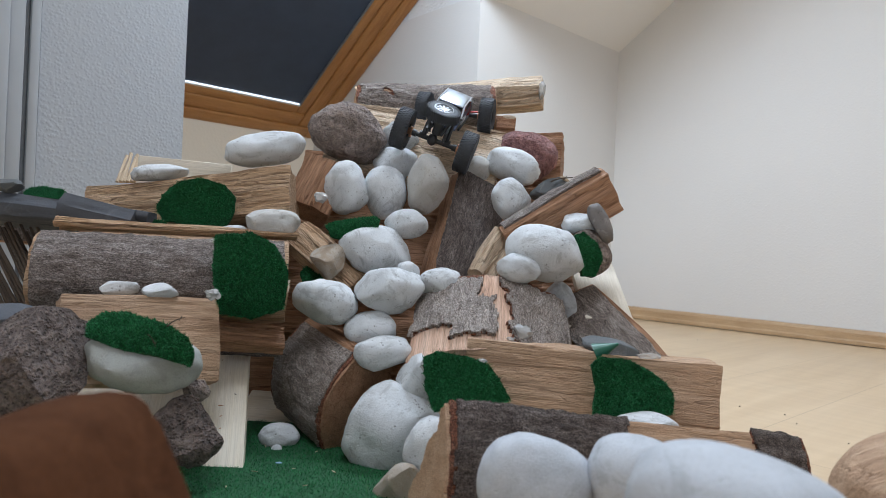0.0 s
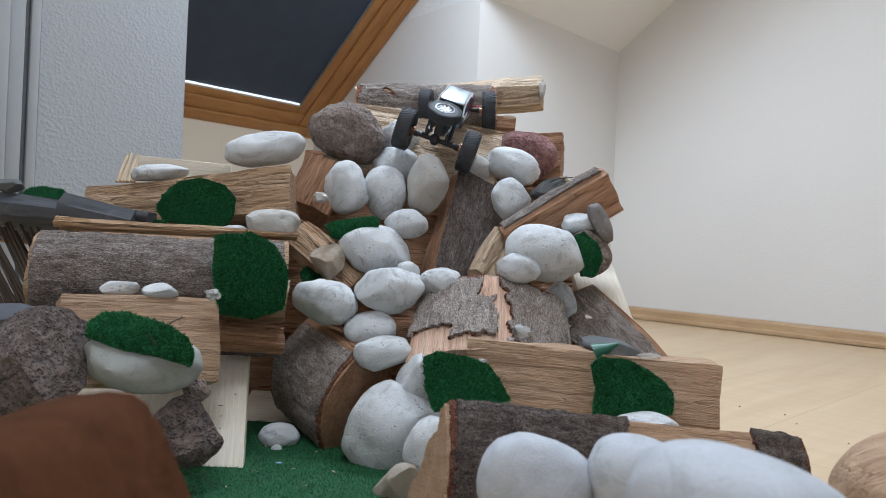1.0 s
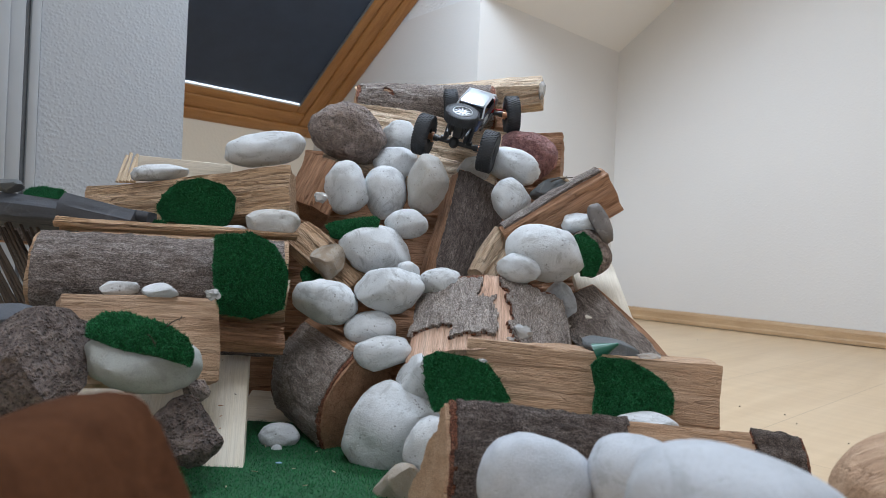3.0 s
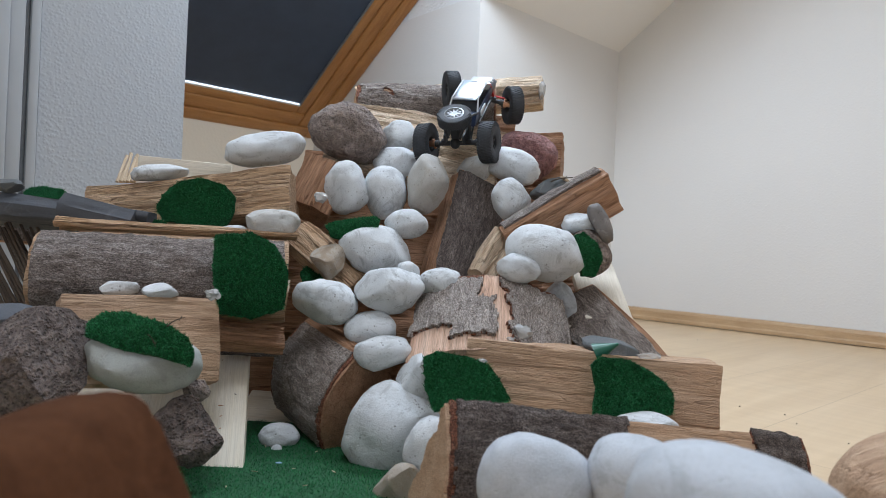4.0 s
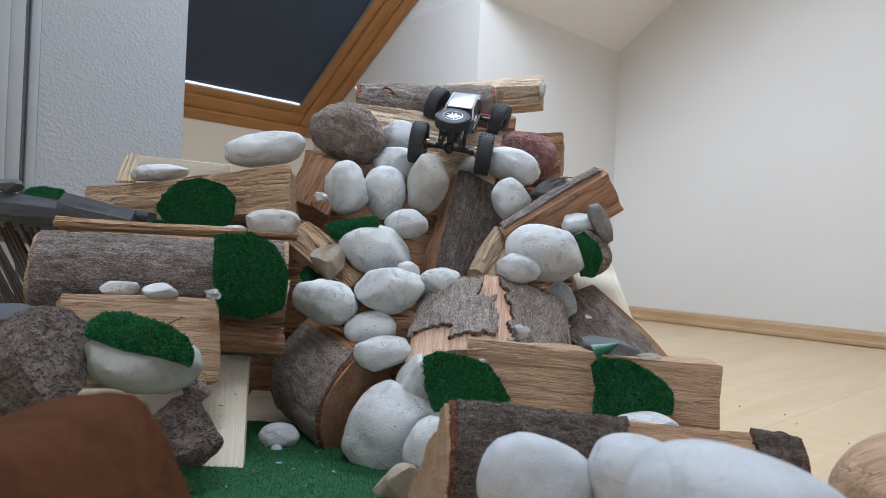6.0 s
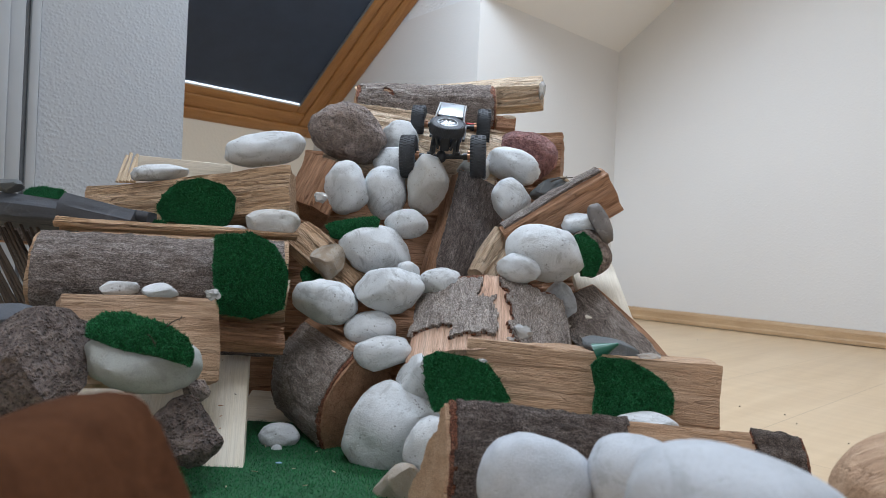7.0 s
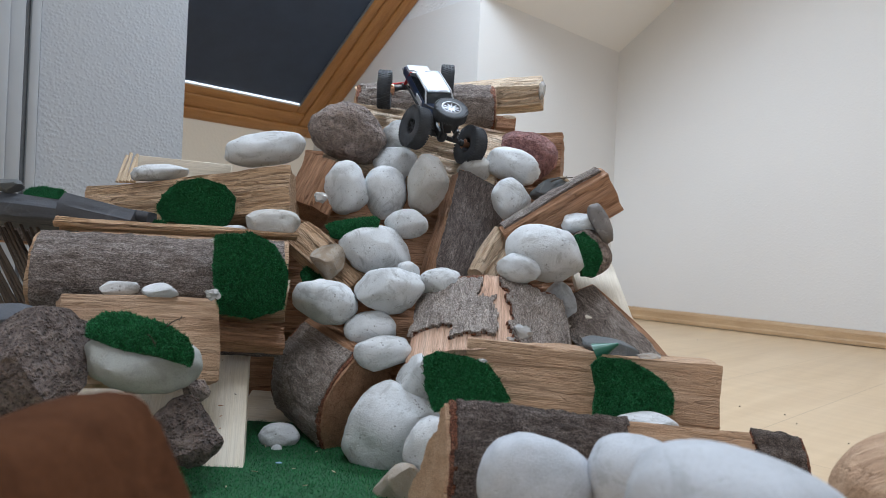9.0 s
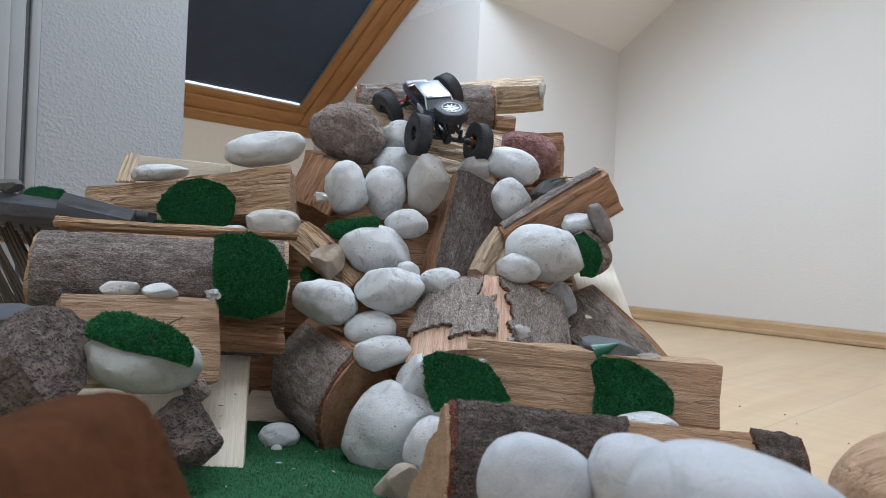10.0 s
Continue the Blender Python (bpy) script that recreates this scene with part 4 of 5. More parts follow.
# turf
turf_patch(pose(-0.3022, 0.8000, 0.2626, 80.0, -2.5, 0.0), 0.0964, 0.0633, 70, "round green artificial turf patch on a split log", cut=[(-0.87, 0.31), (-0.51, 0.83), (0.06, 1.00), (0.70, 0.73), (1.00, 0.20), (0.97, -0.39), (0.77, -1.00), (-0.77, -0.73), (-1.00, -0.22)])
turf_patch(pose(-0.1945, 0.6690, 0.1856, 84.0, -2.5, 14.0), 0.0745, 0.0900, 71, "green artificial turf patch bent over a half log", bend=0.016, blades=4200, cut=[(-0.94, 0.93), (0.02, 1.00), (0.61, 0.71), (0.98, 0.21), (1.00, -0.25), (0.88, -0.80), (0.02, -1.00), (-0.84, -0.87), (-1.00, 0.08)])
turf_patch(pose(-0.2470, 0.5450, 0.1390, 55.0, -2.5, 0.0), 0.0940, 0.0520, 72, "green artificial turf cap on a grey pebble", bend=0.012, blades=3200, cut=[(-0.90, 0.91), (-0.49, 1.00), (-0.19, 0.72), (0.41, 0.33), (0.85, -0.16), (1.00, -0.63), (0.92, -1.00), (0.41, -0.72), (-0.29, -0.53), (-0.93, -0.16), (-1.00, 0.37)])
turf_patch(pose(-0.1092, 0.7900, 0.2431, 50.0, -10.5, 0.0), 0.0625, 0.0299, 73, "green artificial turf cap on a white pebble", bend=0.006, blades=1500)
turf_patch(pose(0.1688, 0.7570, 0.2215, 78.9, -8.6, 35.5), 0.0352, 0.0521, 74, "green artificial turf patch on a brown stone", bend=0.006, blades=1800, cut=[(-0.68, 0.92), (0.12, 1.00), (0.84, 0.35), (1.00, -0.35), (0.32, -1.00), (-0.88, -0.89), (-1.00, 0.07)])
turf_patch(pose(0.0285, 0.6250, 0.0945, 75.0, -2.5, 0.0), 0.0834, 0.0570, 75, "green artificial turf patch hanging over a log end", blades=3600, cut=[(-1.00, 0.84), (-0.70, 1.00), (0.01, 0.84), (0.50, 0.57), (0.78, -0.02), (1.00, -0.65), (0.26, -0.73), (-0.51, -0.84), (-0.74, -1.00), (-0.96, -0.22)])
turf_patch(pose(0.1845, 0.6220, 0.0970, 84.0, -2.5, 0.0), 0.0780, 0.0580, 76, "green artificial turf patch on the long split log", blades=3400, cut=[(-0.99, 0.70), (-0.77, 1.00), (-0.10, 0.89), (0.45, 0.52), (0.79, 0.15), (1.00, -0.26), (0.93, -0.87), (0.17, -1.00), (-1.00, -0.87), (-0.90, -0.04)])
turf_patch(pose(-0.1334, 0.8000, 0.1825, 65.0, -2.5, 0.0), 0.0771, 0.0303, 77, "green artificial turf scrap behind a tan stone", blades=1200)
turf_patch(pose(-0.4856, 0.8000, 0.2656, 40.0, 3.5, 0.0), 0.0482, 0.0206, 78, "green artificial turf scrap under the grey slabs", blades=900)
turf_patch(pose(-0.5239, 0.7800, 0.2347, 50.0, -2.5, 0.0), 0.0336, 0.0161, 79, "green artificial turf scrap under the grey slabs", blades=600)
turf_patch(pose(-0.3403, 0.7600, 0.2346, 50.0, 2.5, 0.0), 0.0392, 0.0078, 80, "green artificial turf scrap behind the half log", blades=600)

# small pieces
glue_blob(pose(0.0856, 0.6750, 0.1371), (0.0099, 0.0049, 0.0070), 81)
glue_blob(pose(0.2107, 0.6550, 0.1215), (0.0101, 0.0028, 0.0039), 82)
glue_blob(pose(0.1469, 1.0500, 0.4805), (0.0054, 0.0089, 0.0126), 83)
glue_blob(pose(-0.1569, 0.8300, 0.2782), (0.0086, 0.0040, 0.0057), 84)
glue_blob(pose(-0.2225, 0.6400, 0.1656), (0.0066, 0.0035, 0.0050), 85)
glue_blob(pose(0.0737, 0.6700, 0.1303), (0.0046, 0.0020, 0.0029), 86)
timber(pose(-0.5399, 0.7400, 0.2672, -112.8, 4.1, 0.0), (0.1102, 0.0258, 0.0500), "stick", FOAM, FOAM, 87, "dark grey cast slab of a small bridge", name='bridge_slab', category='slab', group='bridge slabs', ragged=0.001, grooves=0.5)
timber(pose(-0.4287, 0.7350, 0.2671, -109.8, 10.3, 0.0), (0.0830, 0.0295, 0.0500), "stick", FOAM, FOAM, 88, "dark grey cast slab of a small bridge", name='bridge_slab', category='slab', group='bridge slabs', ragged=0.001, grooves=0.5)
timber(pose(-0.3505, 0.7400, 0.2499, -90.0, 7.0, 0.0), (0.0155, 0.0138, 0.0300), "stick", FOAM, FOAM, 89, "small dark grey slab end", name='bridge_slab', category='slab', group='bridge slabs', ragged=0.001, grooves=0.5)
board(pose(-0.4470, 0.9400, 0.3357, -90.0, 3.5, 0.0), (0.1399, 0.0452, 0.0060), PLYWOOD, "thin pale board standing behind the logs")

# timber added deep in the pile; some of it stands for dark gaps
timber(pose(-0.2255, 0.9300, 0.2670, -124.7, -0.3, -2.6), (0.2205, 0.1039, 0.0300), "split", SPLIT_RED, BARK_DARK, 90, "dark split plank filling gaps in the pile")
timber(pose(-0.1987, 0.8800, 0.1893, -125.6, -0.5, -2.7), (0.2122, 0.1016, 0.0300), "split", SPLIT_RED, BARK_DARK, 91, "dark split plank filling gaps in the pile")
timber(pose(-0.1245, 0.8100, 0.1316, -119.7, -0.4, -3.6), (0.1603, 0.0991, 0.0300), "split", SPLIT_RED, BARK_DARK, 92, "dark split plank filling gaps in the pile")
timber(pose(-0.2132, 0.9850, 0.3625, -117.4, -0.5, -1.3), (0.2204, 0.1081, 0.0200), "split", SPLIT_RED, BARK_DARK, 93, "dark split plank filling gaps in the pile")
timber(pose(0.0093, 0.9700, 0.3131, -127.1, -2.2, -3.3), (0.1736, 0.1154, 0.0200), "split", SPLIT_RED, BARK_DARK, 94, "dark split plank filling gaps in the pile")
# dark log put where only black shade lies under the pile
timber(pose(-0.2833, 0.8700, 0.1185, -93.9, -2.5, 0.0), (0.1647, 0.1473, 0.0300), "split", SPLIT_RED, BARK_DARK, 95, "dark split log standing for the black shade under the pile")
# dark log put in for the black background below the slabs
timber(pose(-0.6267, 0.8600, 0.2585, -89.8, -0.0, -4.5), (0.2540, 0.0540, 0.0400), "bark", SPLIT_RED, BARK_DARK, 96, "dark log standing for the black gap under the grey slabs")
stick_bundle("stick_fence", "fan of dark brown thin sticks beside the half log", STICK, ((-0.4930, 0.7400, 0.1312), (-0.4300, 0.7600, 0.1468), (-0.5500, 0.7500, 0.2227), (-0.4760, 0.7700, 0.2262), 16), 0.0021, 3)
stick_bundle("reed_bundle", "short bundle of pale reed sticks", REED, ((-0.4376, 0.8700, 0.2901), (-0.4248, 0.9000, 0.2937), (-0.4404, 0.9000, 0.3302), (-0.4328, 0.9300, 0.3365), 6), 0.0026, 4)
plastic_cone(pose(0.1560, 0.6520, 0.1235, 15, 62, 0), 0.0100, 0.024)
# plank added to darken a gap where the wall showed through
timber(pose(0.0508, 1.0300, 0.3562, -118.4, -1.7, 0.0), (0.1214, 0.0631, 0.0200), "split", SPLIT_RED, BARK_DARK, 97, "dark split plank filling gaps in the pile")
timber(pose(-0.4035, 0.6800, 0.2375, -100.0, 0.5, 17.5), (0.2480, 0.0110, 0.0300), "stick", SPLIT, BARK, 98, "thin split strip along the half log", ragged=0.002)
# planks added to darken gaps where pale floor and panel showed
timber(pose(-0.4441, 0.8000, 0.2302, -90.0, -1.4, 0.0), (0.2478, 0.0358, 0.0300), "split", SPLIT_RED, BARK_DARK, 99, "dark split plank filling gaps in the pile")
timber(pose(0.0121, 0.8700, 0.2175, -130.8, -1.3, 0.0), (0.1834, 0.0612, 0.0200), "split", SPLIT_RED, BARK_DARK, 100, "dark split plank filling gaps in the pile")

# twigs, splinters and crumbs
chip(pose(0.0955, 1.0300, 0.4310, 75, 4, 0), (0.024, 0.006, 0.0012), SPLIT_PALE, 92, "pale torn splinter at the end of the top log")
twig(pose(-0.2188, 0.5280, 0.1482, 0, -28, 8), 0.016, 0.0006, 0.002)
twig(pose(-0.2312, 0.5220, 0.1420, 0, 60, 20), 0.012, 0.0004, 0.001, "pale thread in the turf")
chip(pose(-0.2505, 0.7177, 0.0810, 38.3, 0, 23), (0.0065, 0.0009, 0.0006), STICK, 0, "small dark wood splinter on the board")
chip(pose(-0.2144, 0.6548, 0.0314, 38.3, 0, 72), (0.0032, 0.0012, 0.0006), SPLIT_RED, 1, "small dark wood splinter on the board")
chip(pose(-0.2109, 0.6888, 0.0582, 38.3, 0, 149), (0.0034, 0.0010, 0.0006), STICK, 2, "small dark wood splinter on the board")
chip(pose(-0.2182, 0.6666, 0.0407, 38.3, 0, 85), (0.0076, 0.0014, 0.0006), SPLIT_RED, 3, "small dark wood splinter on the board")
chip(pose(-0.2483, 0.7316, 0.0920, 38.3, 0, 70), (0.0071, 0.0009, 0.0006), STICK, 4, "small dark wood splinter on the board")
chip(pose(-0.2361, 0.7056, 0.0715, 38.3, 0, 90), (0.0062, 0.0015, 0.0006), STICK, 5, "small dark wood splinter on the board")
chip(pose(-0.2218, 0.6768, 0.0487, 38.3, 0, 7), (0.0065, 0.0009, 0.0006), SPLIT_RED, 6, "small dark wood splinter on the board")
chip(pose(-0.2322, 0.6636, 0.0384, 38.3, 0, 51), (0.0048, 0.0015, 0.0006), STICK, 7, "small dark wood splinter on the board")
chip(pose(-0.2378, 0.7250, 0.0868, 38.3, 0, 96), (0.0046, 0.0011, 0.0006), SPLIT_RED, 8, "small dark wood splinter on the board")
chip(pose(-0.1311, 0.6173, 0.0075, 6, -8, 0), (0.0040, 0.0012, 0.0006), SPLIT_PALE, 30, "pale wood splinter on the turf mat")
chip(pose(-0.1200, 0.6704, 0.0075, 6, -8, 47), (0.0046, 0.0012, 0.0006), SPLIT_PALE, 31, "pale wood splinter on the turf mat")
chip(pose(-0.1750, 0.6816, 0.0075, 6, -8, 94), (0.0052, 0.0012, 0.0006), SPLIT_PALE, 32, "pale wood splinter on the turf mat")
chip(pose(-0.0933, 0.6143, 0.0075, 6, -8, 141), (0.0058, 0.0012, 0.0006), SPLIT_PALE, 33, "pale wood splinter on the turf mat")
chip(pose(-0.1648, 0.6051, 0.0075, 6, -8, 188), (0.0064, 0.0012, 0.0006), SPLIT_PALE, 34, "pale wood splinter on the turf mat")
chip(pose(-0.1116, 0.5754, 0.0075, 6, -8, 235), (0.0070, 0.0012, 0.0006), SPLIT_PALE, 35, "pale wood splinter on the turf mat")
chip(pose(-0.1775, 0.5648, 0.0075, 6, -8, 282), (0.0076, 0.0012, 0.0006), SPLIT_PALE, 36, "pale wood splinter on the turf mat")
chip(pose(-0.1489, 0.6312, 0.0075, 10, 5, 20), (0.0075, 0.003, 0.0008), SCRAP, 61, "small blue paper scrap on the turf mat", "paper_scrap", "scrap")
chip(pose(0.4598, 0.9959, 0.0008, 0, 0, 0), (0.0022, 0.0016, 0.0012), STICK, 70, "dark crumb on the laminate floor", "crumb", "crumb")
chip(pose(0.5061, 0.9531, 0.0008, 0, 0, 33), (0.0022, 0.0016, 0.0012), STICK, 71, "dark crumb on the laminate floor", "crumb", "crumb")
chip(pose(0.4959, 0.9022, 0.0008, 0, 0, 66), (0.0022, 0.0016, 0.0012), STICK, 72, "dark crumb on the laminate floor", "crumb", "crumb")
chip(pose(0.5123, 0.8131, 0.0008, 0, 0, 99), (0.0022, 0.0016, 0.0012), STICK, 73, "dark crumb on the laminate floor", "crumb", "crumb")
chip(pose(0.7087, 1.8042, 0.0008, 0, 0, 132), (0.0022, 0.0016, 0.0012), STICK, 74, "dark crumb on the laminate floor", "crumb", "crumb")
twig(pose(0.1334, 0.8350, 0.3114, 0, -12, 0), 0.028, 0.0011, 0.003, "dry brown stalk behind the slate rock")
chip(pose(0.1521, 0.8400, 0.3156, 80, 25, 10), (0.016, 0.006, 0.0008), REED, 91, "curled pale bark shred behind the slate rock", "bark_shred", "shred")
glue_blob(pose(-0.0129, 0.6550, 0.1015), (0.0039, 0.0039, 0.0056), 101)
glue_blob(pose(0.0419, 0.6350, 0.1130), (0.0049, 0.0019, 0.0027), 102)


def build_mat():
    """The turf mat under the course."""
    mat = base("turf_mat", pose(0, 0, 0), "dark green artificial turf mat on the floor", "artificial turf", kind="stuff")
    bm = bmesh.new()
    box(bm, (-0.5, 0.42, 0.001), (0.12, 0.86, 0.004), 0.001)
    part("backing", bm, TURF_BASE, mat)
    rng = random.Random(5)
    verts, faces = [], []
    for _ in range(60000):
        x, y = rng.uniform(-0.30, 0.06), rng.uniform(0.54, 0.82)
        a, w, h = rng.uniform(0, math.tau), rng.uniform(0.0003, 0.0006), rng.uniform(0.0016, 0.0034)
        lx, ly = rng.gauss(0, 0.5) * h, rng.gauss(0, 0.5) * h
        dx, dy = math.cos(a) * w, math.sin(a) * w
        n = len(verts)
        verts += [(x - dx, y - dy, 0.003), (x + dx, y + dy, 0.003), (x + lx, y + ly, 0.003 + h)]
        faces.append((n, n + 1, n + 2))
    me = bpy.data.meshes.new("turf_nap")
    me.from_pydata(verts, [], faces)
    me.materials.append(TURF)
    ob = new("turf_nap", me)
    ob.parent = mat
    tagged(ob, kind="stuff")


build_mat()


# ---- the crawler: x to its right, y ahead, z up, from the rear axle's middle ----
WHEELBASE, REAR_HALF, FRONT_HALF, TYRE_R = 0.138, 0.046, 0.049, 0.0286


def tyre_mesh(knobs, bore=0.0152):
    bm = bmesh.new()
    h = 0.0094
    r = TYRE_R - 0.0007
    prof = [(bore, -h * 0.80), (bore + 0.0035, -h), (r - 0.004, -h * 1.02), (r - 0.0012, -h * 0.85), (r, -h * 0.55), (r, h * 0.55),
            (r - 0.0012, h * 0.85), (r - 0.004, h * 1.02), (bore + 0.0035, h), (bore, h * 0.80)]
    lathe(bm, prof, 36)
    n = 42
    for k in range(n):
        a = 2 * math.pi * k / n
        for row, (z, w) in enumerate(((-0.0069, 0.0038), (-0.0023, 0.0035), (0.0023, 0.0035), (0.0069, 0.0038))):
            b = a + (0.5 * 2 * math.pi / n if row % 2 else 0)
            box(bm, (r - 0.001, -knobs / 2, z - w / 2), (TYRE_R, knobs / 2, z + w / 2), 0,
                Matrix.Rotation(b, 4, "Z"))
        for z in (-0.0087, 0.0087):
            box(bm, (r - 0.006, -0.0010, z - 0.0012), (r - 0.0006, 0.0010, z + 0.0012), 0, Matrix.Rotation(a, 4, "Z"))
    return bm


def rim_mesh(spokes):
    bm = bmesh.new()
    h = 0.0078
    lathe(bm, [(0.0142, -h), (0.0160, -h), (0.0160, h), (0.0140, h * 1.08), (0.0128, h * 0.4), (0.0128, -h * 0.5)], 28)
    for k in range(spokes):
        m = Matrix.Rotation(2 * math.pi * k / spokes, 4, "Z")
        box(bm, (0.002, -0.0013, 0.002), (0.0140, 0.0013, 0.0068), 0.0003, m)
    lathe(bm, [(0.0001, -0.004), (0.0042, -0.004), (0.0042, 0.0052), (0.0030, 0.0062), (0.0001, 0.0062)], 14)
    for k in range(6):
        a = 2 * math.pi * k / 6
        rod(bm, (0.0033 * math.cos(a), 0.0033 * math.sin(a), 0.005), (0.0033 * math.cos(a), 0.0033 * math.sin(a), 0.0068), 0.0006, seg=6)
    return bm


def build_wheel(car, name, label, rim_mat, at, outward, spokes=6):
    """The wheel turns about its own x; outward is +1 when its open side looks along +x."""
    wheel = new(name)
    wheel.empty_display_size = 0.01
    wheel.parent = car
    wheel.matrix_basis = at
    tagged(wheel, label)
    turn = pose(0, 0, 0, 0, 90 * outward, 0)
    part("tyre", tyre_mesh(0.0020, 0.0108), RUBBER, wheel, "black knobbly rubber tyre", turn)
    part("rim", rim_mesh(spokes), rim_mat, wheel, at=turn @ Matrix.Diagonal((0.72, 0.72, 0.8, 1)))
    return wheel


def build_axle(car, name, half, at, hubs):
    ob = new(name)
    ob.empty_display_size = 0.01
    ob.parent = car
    ob.matrix_basis = at
    tagged(ob, "black nylon axle with a round differential")
    bm = bmesh.new()
    rod(bm, (-half + 0.012, 0, 0), (half - 0.012, 0, 0), 0.0032, seg=12)
    rod(bm, (-half + 0.014, 0, 0), (-half + 0.02, 0, 0), 0.0046, seg=12)
    rod(bm, (half - 0.02, 0, 0), (half - 0.014, 0, 0), 0.0046, seg=12)
    box(bm, (0.014, -0.003, 0.001), (0.022, 0.004, 0.006), 0.0008)
    box(bm, (-0.022, -0.003, 0.001), (-0.014, 0.004, 0.006), 0.0008)
    part("housing", bm, BLACK, ob)
    bm = bmesh.new()
    bmesh.ops.create_uvsphere(bm, u_segments=16, v_segments=10, radius=0.0082, matrix=pose(-0.003, 0, 0) @ Matrix.Diagonal((0.85, 1, 1, 1)))
    rod(bm, (-0.003, 0, 0), (-0.003, 0.016 if name == "rear_axle" else -0.016, 0.003), 0.005, 0.003, 10)
    part("differential", bm, BLACK, ob)
    for s in (-1, 1):
        bm = bmesh.new()
        rod(bm, (s * (half - 0.014), 0, 0), (s * (half - 0.004), 0, 0), 0.0052, 0.0042, 12)
        rod(bm, (s * (half - 0.012), 0, -0.007), (s * (half - 0.012), 0, 0.007), 0.0022, seg=8)
        part("hub_carrier", bm, hubs, ob, "copper-coloured hub carrier")
    return ob


def build_crawler():
    car = base("rock_crawler", pose(0, 0.9, 0.37), "black and blue toy rock crawler truck climbing the pile", "toy truck")
    zs = 0.044
    # ladder frame
    for s in (-1, 1):
        bm = bmesh.new()
        prism(bm, [(-0.012, 0.006), (0.02, 0.010), (0.06, 0.002), (0.10, 0.004), (0.145, 0.010), (0.148, 0.017), (0.10, 0.014), (0.06, 0.013), (0.02, 0.020), (-0.014, 0.018)], s * 0.013 - 0.0015, s * 0.013 + 0.0015)
        bmesh.ops.transform(bm, matrix=Matrix(((0, 0, 1, 0), (1, 0, 0, 0), (0, 1, 0, 0), (0, 0, 0, 1))), verts=bm.verts)
        part("frame_rail", bm, BLACK, car)
    bm = bmesh.new()
    box(bm, (-0.011, 0.03, 0.003), (0.011, 0.10, 0.016), 0.002)
    part("skid_plate", bm, BLACK, car)
    # cab: tapering sides, smoked windows, glossy roof
    bm = bmesh.new()
    low = [(-0.0205, 0.022, 0.014), (0.0205, 0.022, 0.014), (0.0195, 0.155, 0.012), (-0.0195, 0.155, 0.012)]
    top = [(-0.0208, 0.036, 0.028), (0.0208, 0.036, 0.028), (0.0180, 0.157, 0.0235), (-0.0180, 0.157, 0.0235)]
    vs = [bm.verts.new(c) for c in low + top]
    for f in ((3, 2, 1, 0), (4, 5, 6, 7), (0, 1, 5, 4), (1, 2, 6, 5), (2, 3, 7, 6), (3, 0, 4, 7)):
        bm.faces.new([vs[k] for k in f])
    bmesh.ops.bevel(bm, geom=list(bm.edges), offset=0.002, segments=2, profile=0.5, affect="EDGES")
    part("body", bm, PAINT, car, "dark blue painted body tub")
    bm = bmesh.new()
    low = [(-0.0196, 0.040, 0.027), (0.0196, 0.040, 0.027), (0.0186, 0.128, 0.027), (-0.0186, 0.128, 0.027)]
    top = [(-0.0166, 0.050, 0.0405), (0.0166, 0.050, 0.0405), (0.0158, 0.104, 0.0405), (-0.0158, 0.104, 0.0405)]
    vs = [bm.verts.new(c) for c in low + top]
    for f in ((3, 2, 1, 0), (4, 5, 6, 7), (0, 1, 5, 4), (1, 2, 6, 5), (2, 3, 7, 6), (3, 0, 4, 7)):
        bm.faces.new([vs[k] for k in f])
    part("cab_glass", bm, TOY_GLASS, car, "smoked black cab windows")
    bm = bmesh.new()
    box(bm, (-0.0170, 0.047, 0.0405), (0.0170, 0.108, 0.0432), 0.0012)
    roof = part("roof", bm, ROOF, car, "glossy silver-grey roof panel")
    bm = bmesh.new()
    box(bm, (-0.013, 0.049, 0.0433), (0.013, 0.055, 0.0439), 0.0004)
    part("rear_strip", bm, TRIM, roof, "pale strip on the roof")
    bm = bmesh.new()
    box(bm, (-0.005, 0.102, 0.0433), (0.005, 0.104, 0.0442), 0.0004)
    part("roof_mark", bm, TRIM, roof, "small white roof strip")
    bm = bmesh.new()
    box(bm, (-0.0168, 0.1185, 0.0230), (0.0168, 0.152, 0.0285), 0.002)
    part("bonnet", bm, TRIM, car, "pale silver bonnet")
    for s in (-1, 1):
        bm = bmesh.new()
        rod(bm, (s * 0.0212, 0.036, 0.030), (s * 0.0187, 0.052, 0.0425), 0.0012, seg=8)
        rod(bm, (s * 0.0187, 0.052, 0.0425), (s * 0.0183, 0.106, 0.0425), 0.0012, seg=8)
        rod(bm, (s * 0.0183, 0.106, 0.0425), (s * 0.0204, 0.130, 0.0300), 0.0012, seg=8)
        part("roll_bar", bm, TRIM, car, "white roll bar")
        bm = bmesh.new()
        box(bm, (s * 0.0226 - 0.0016, 0.035, 0.012), (s * 0.0226 + 0.0016, 0.105, 0.016), 0.001)
        part("side_step", bm, BLACK, car)
        bm = bmesh.new()
        box(bm, (s * 0.0217 - 0.001, 0.050, 0.0165), (s * 0.0217 + 0.001, 0.075, 0.0245), 0.0006)
        part("door_panel", bm, TRIM, car, "pale door graphic plate")
        bm = bmesh.new()
        rod(bm, (s * 0.016, 0.150, 0.0175), (s * 0.016, 0.160, 0.0170), 0.003, seg=10)
        part("headlight", bm, CHROME, car, "small round headlight")
        # rear dampers and links
        bm = bmesh.new()
        rod(bm, (s * 0.017, -0.001, 0.004), (s * 0.0165, 0.010, 0.024), 0.0024, seg=10)
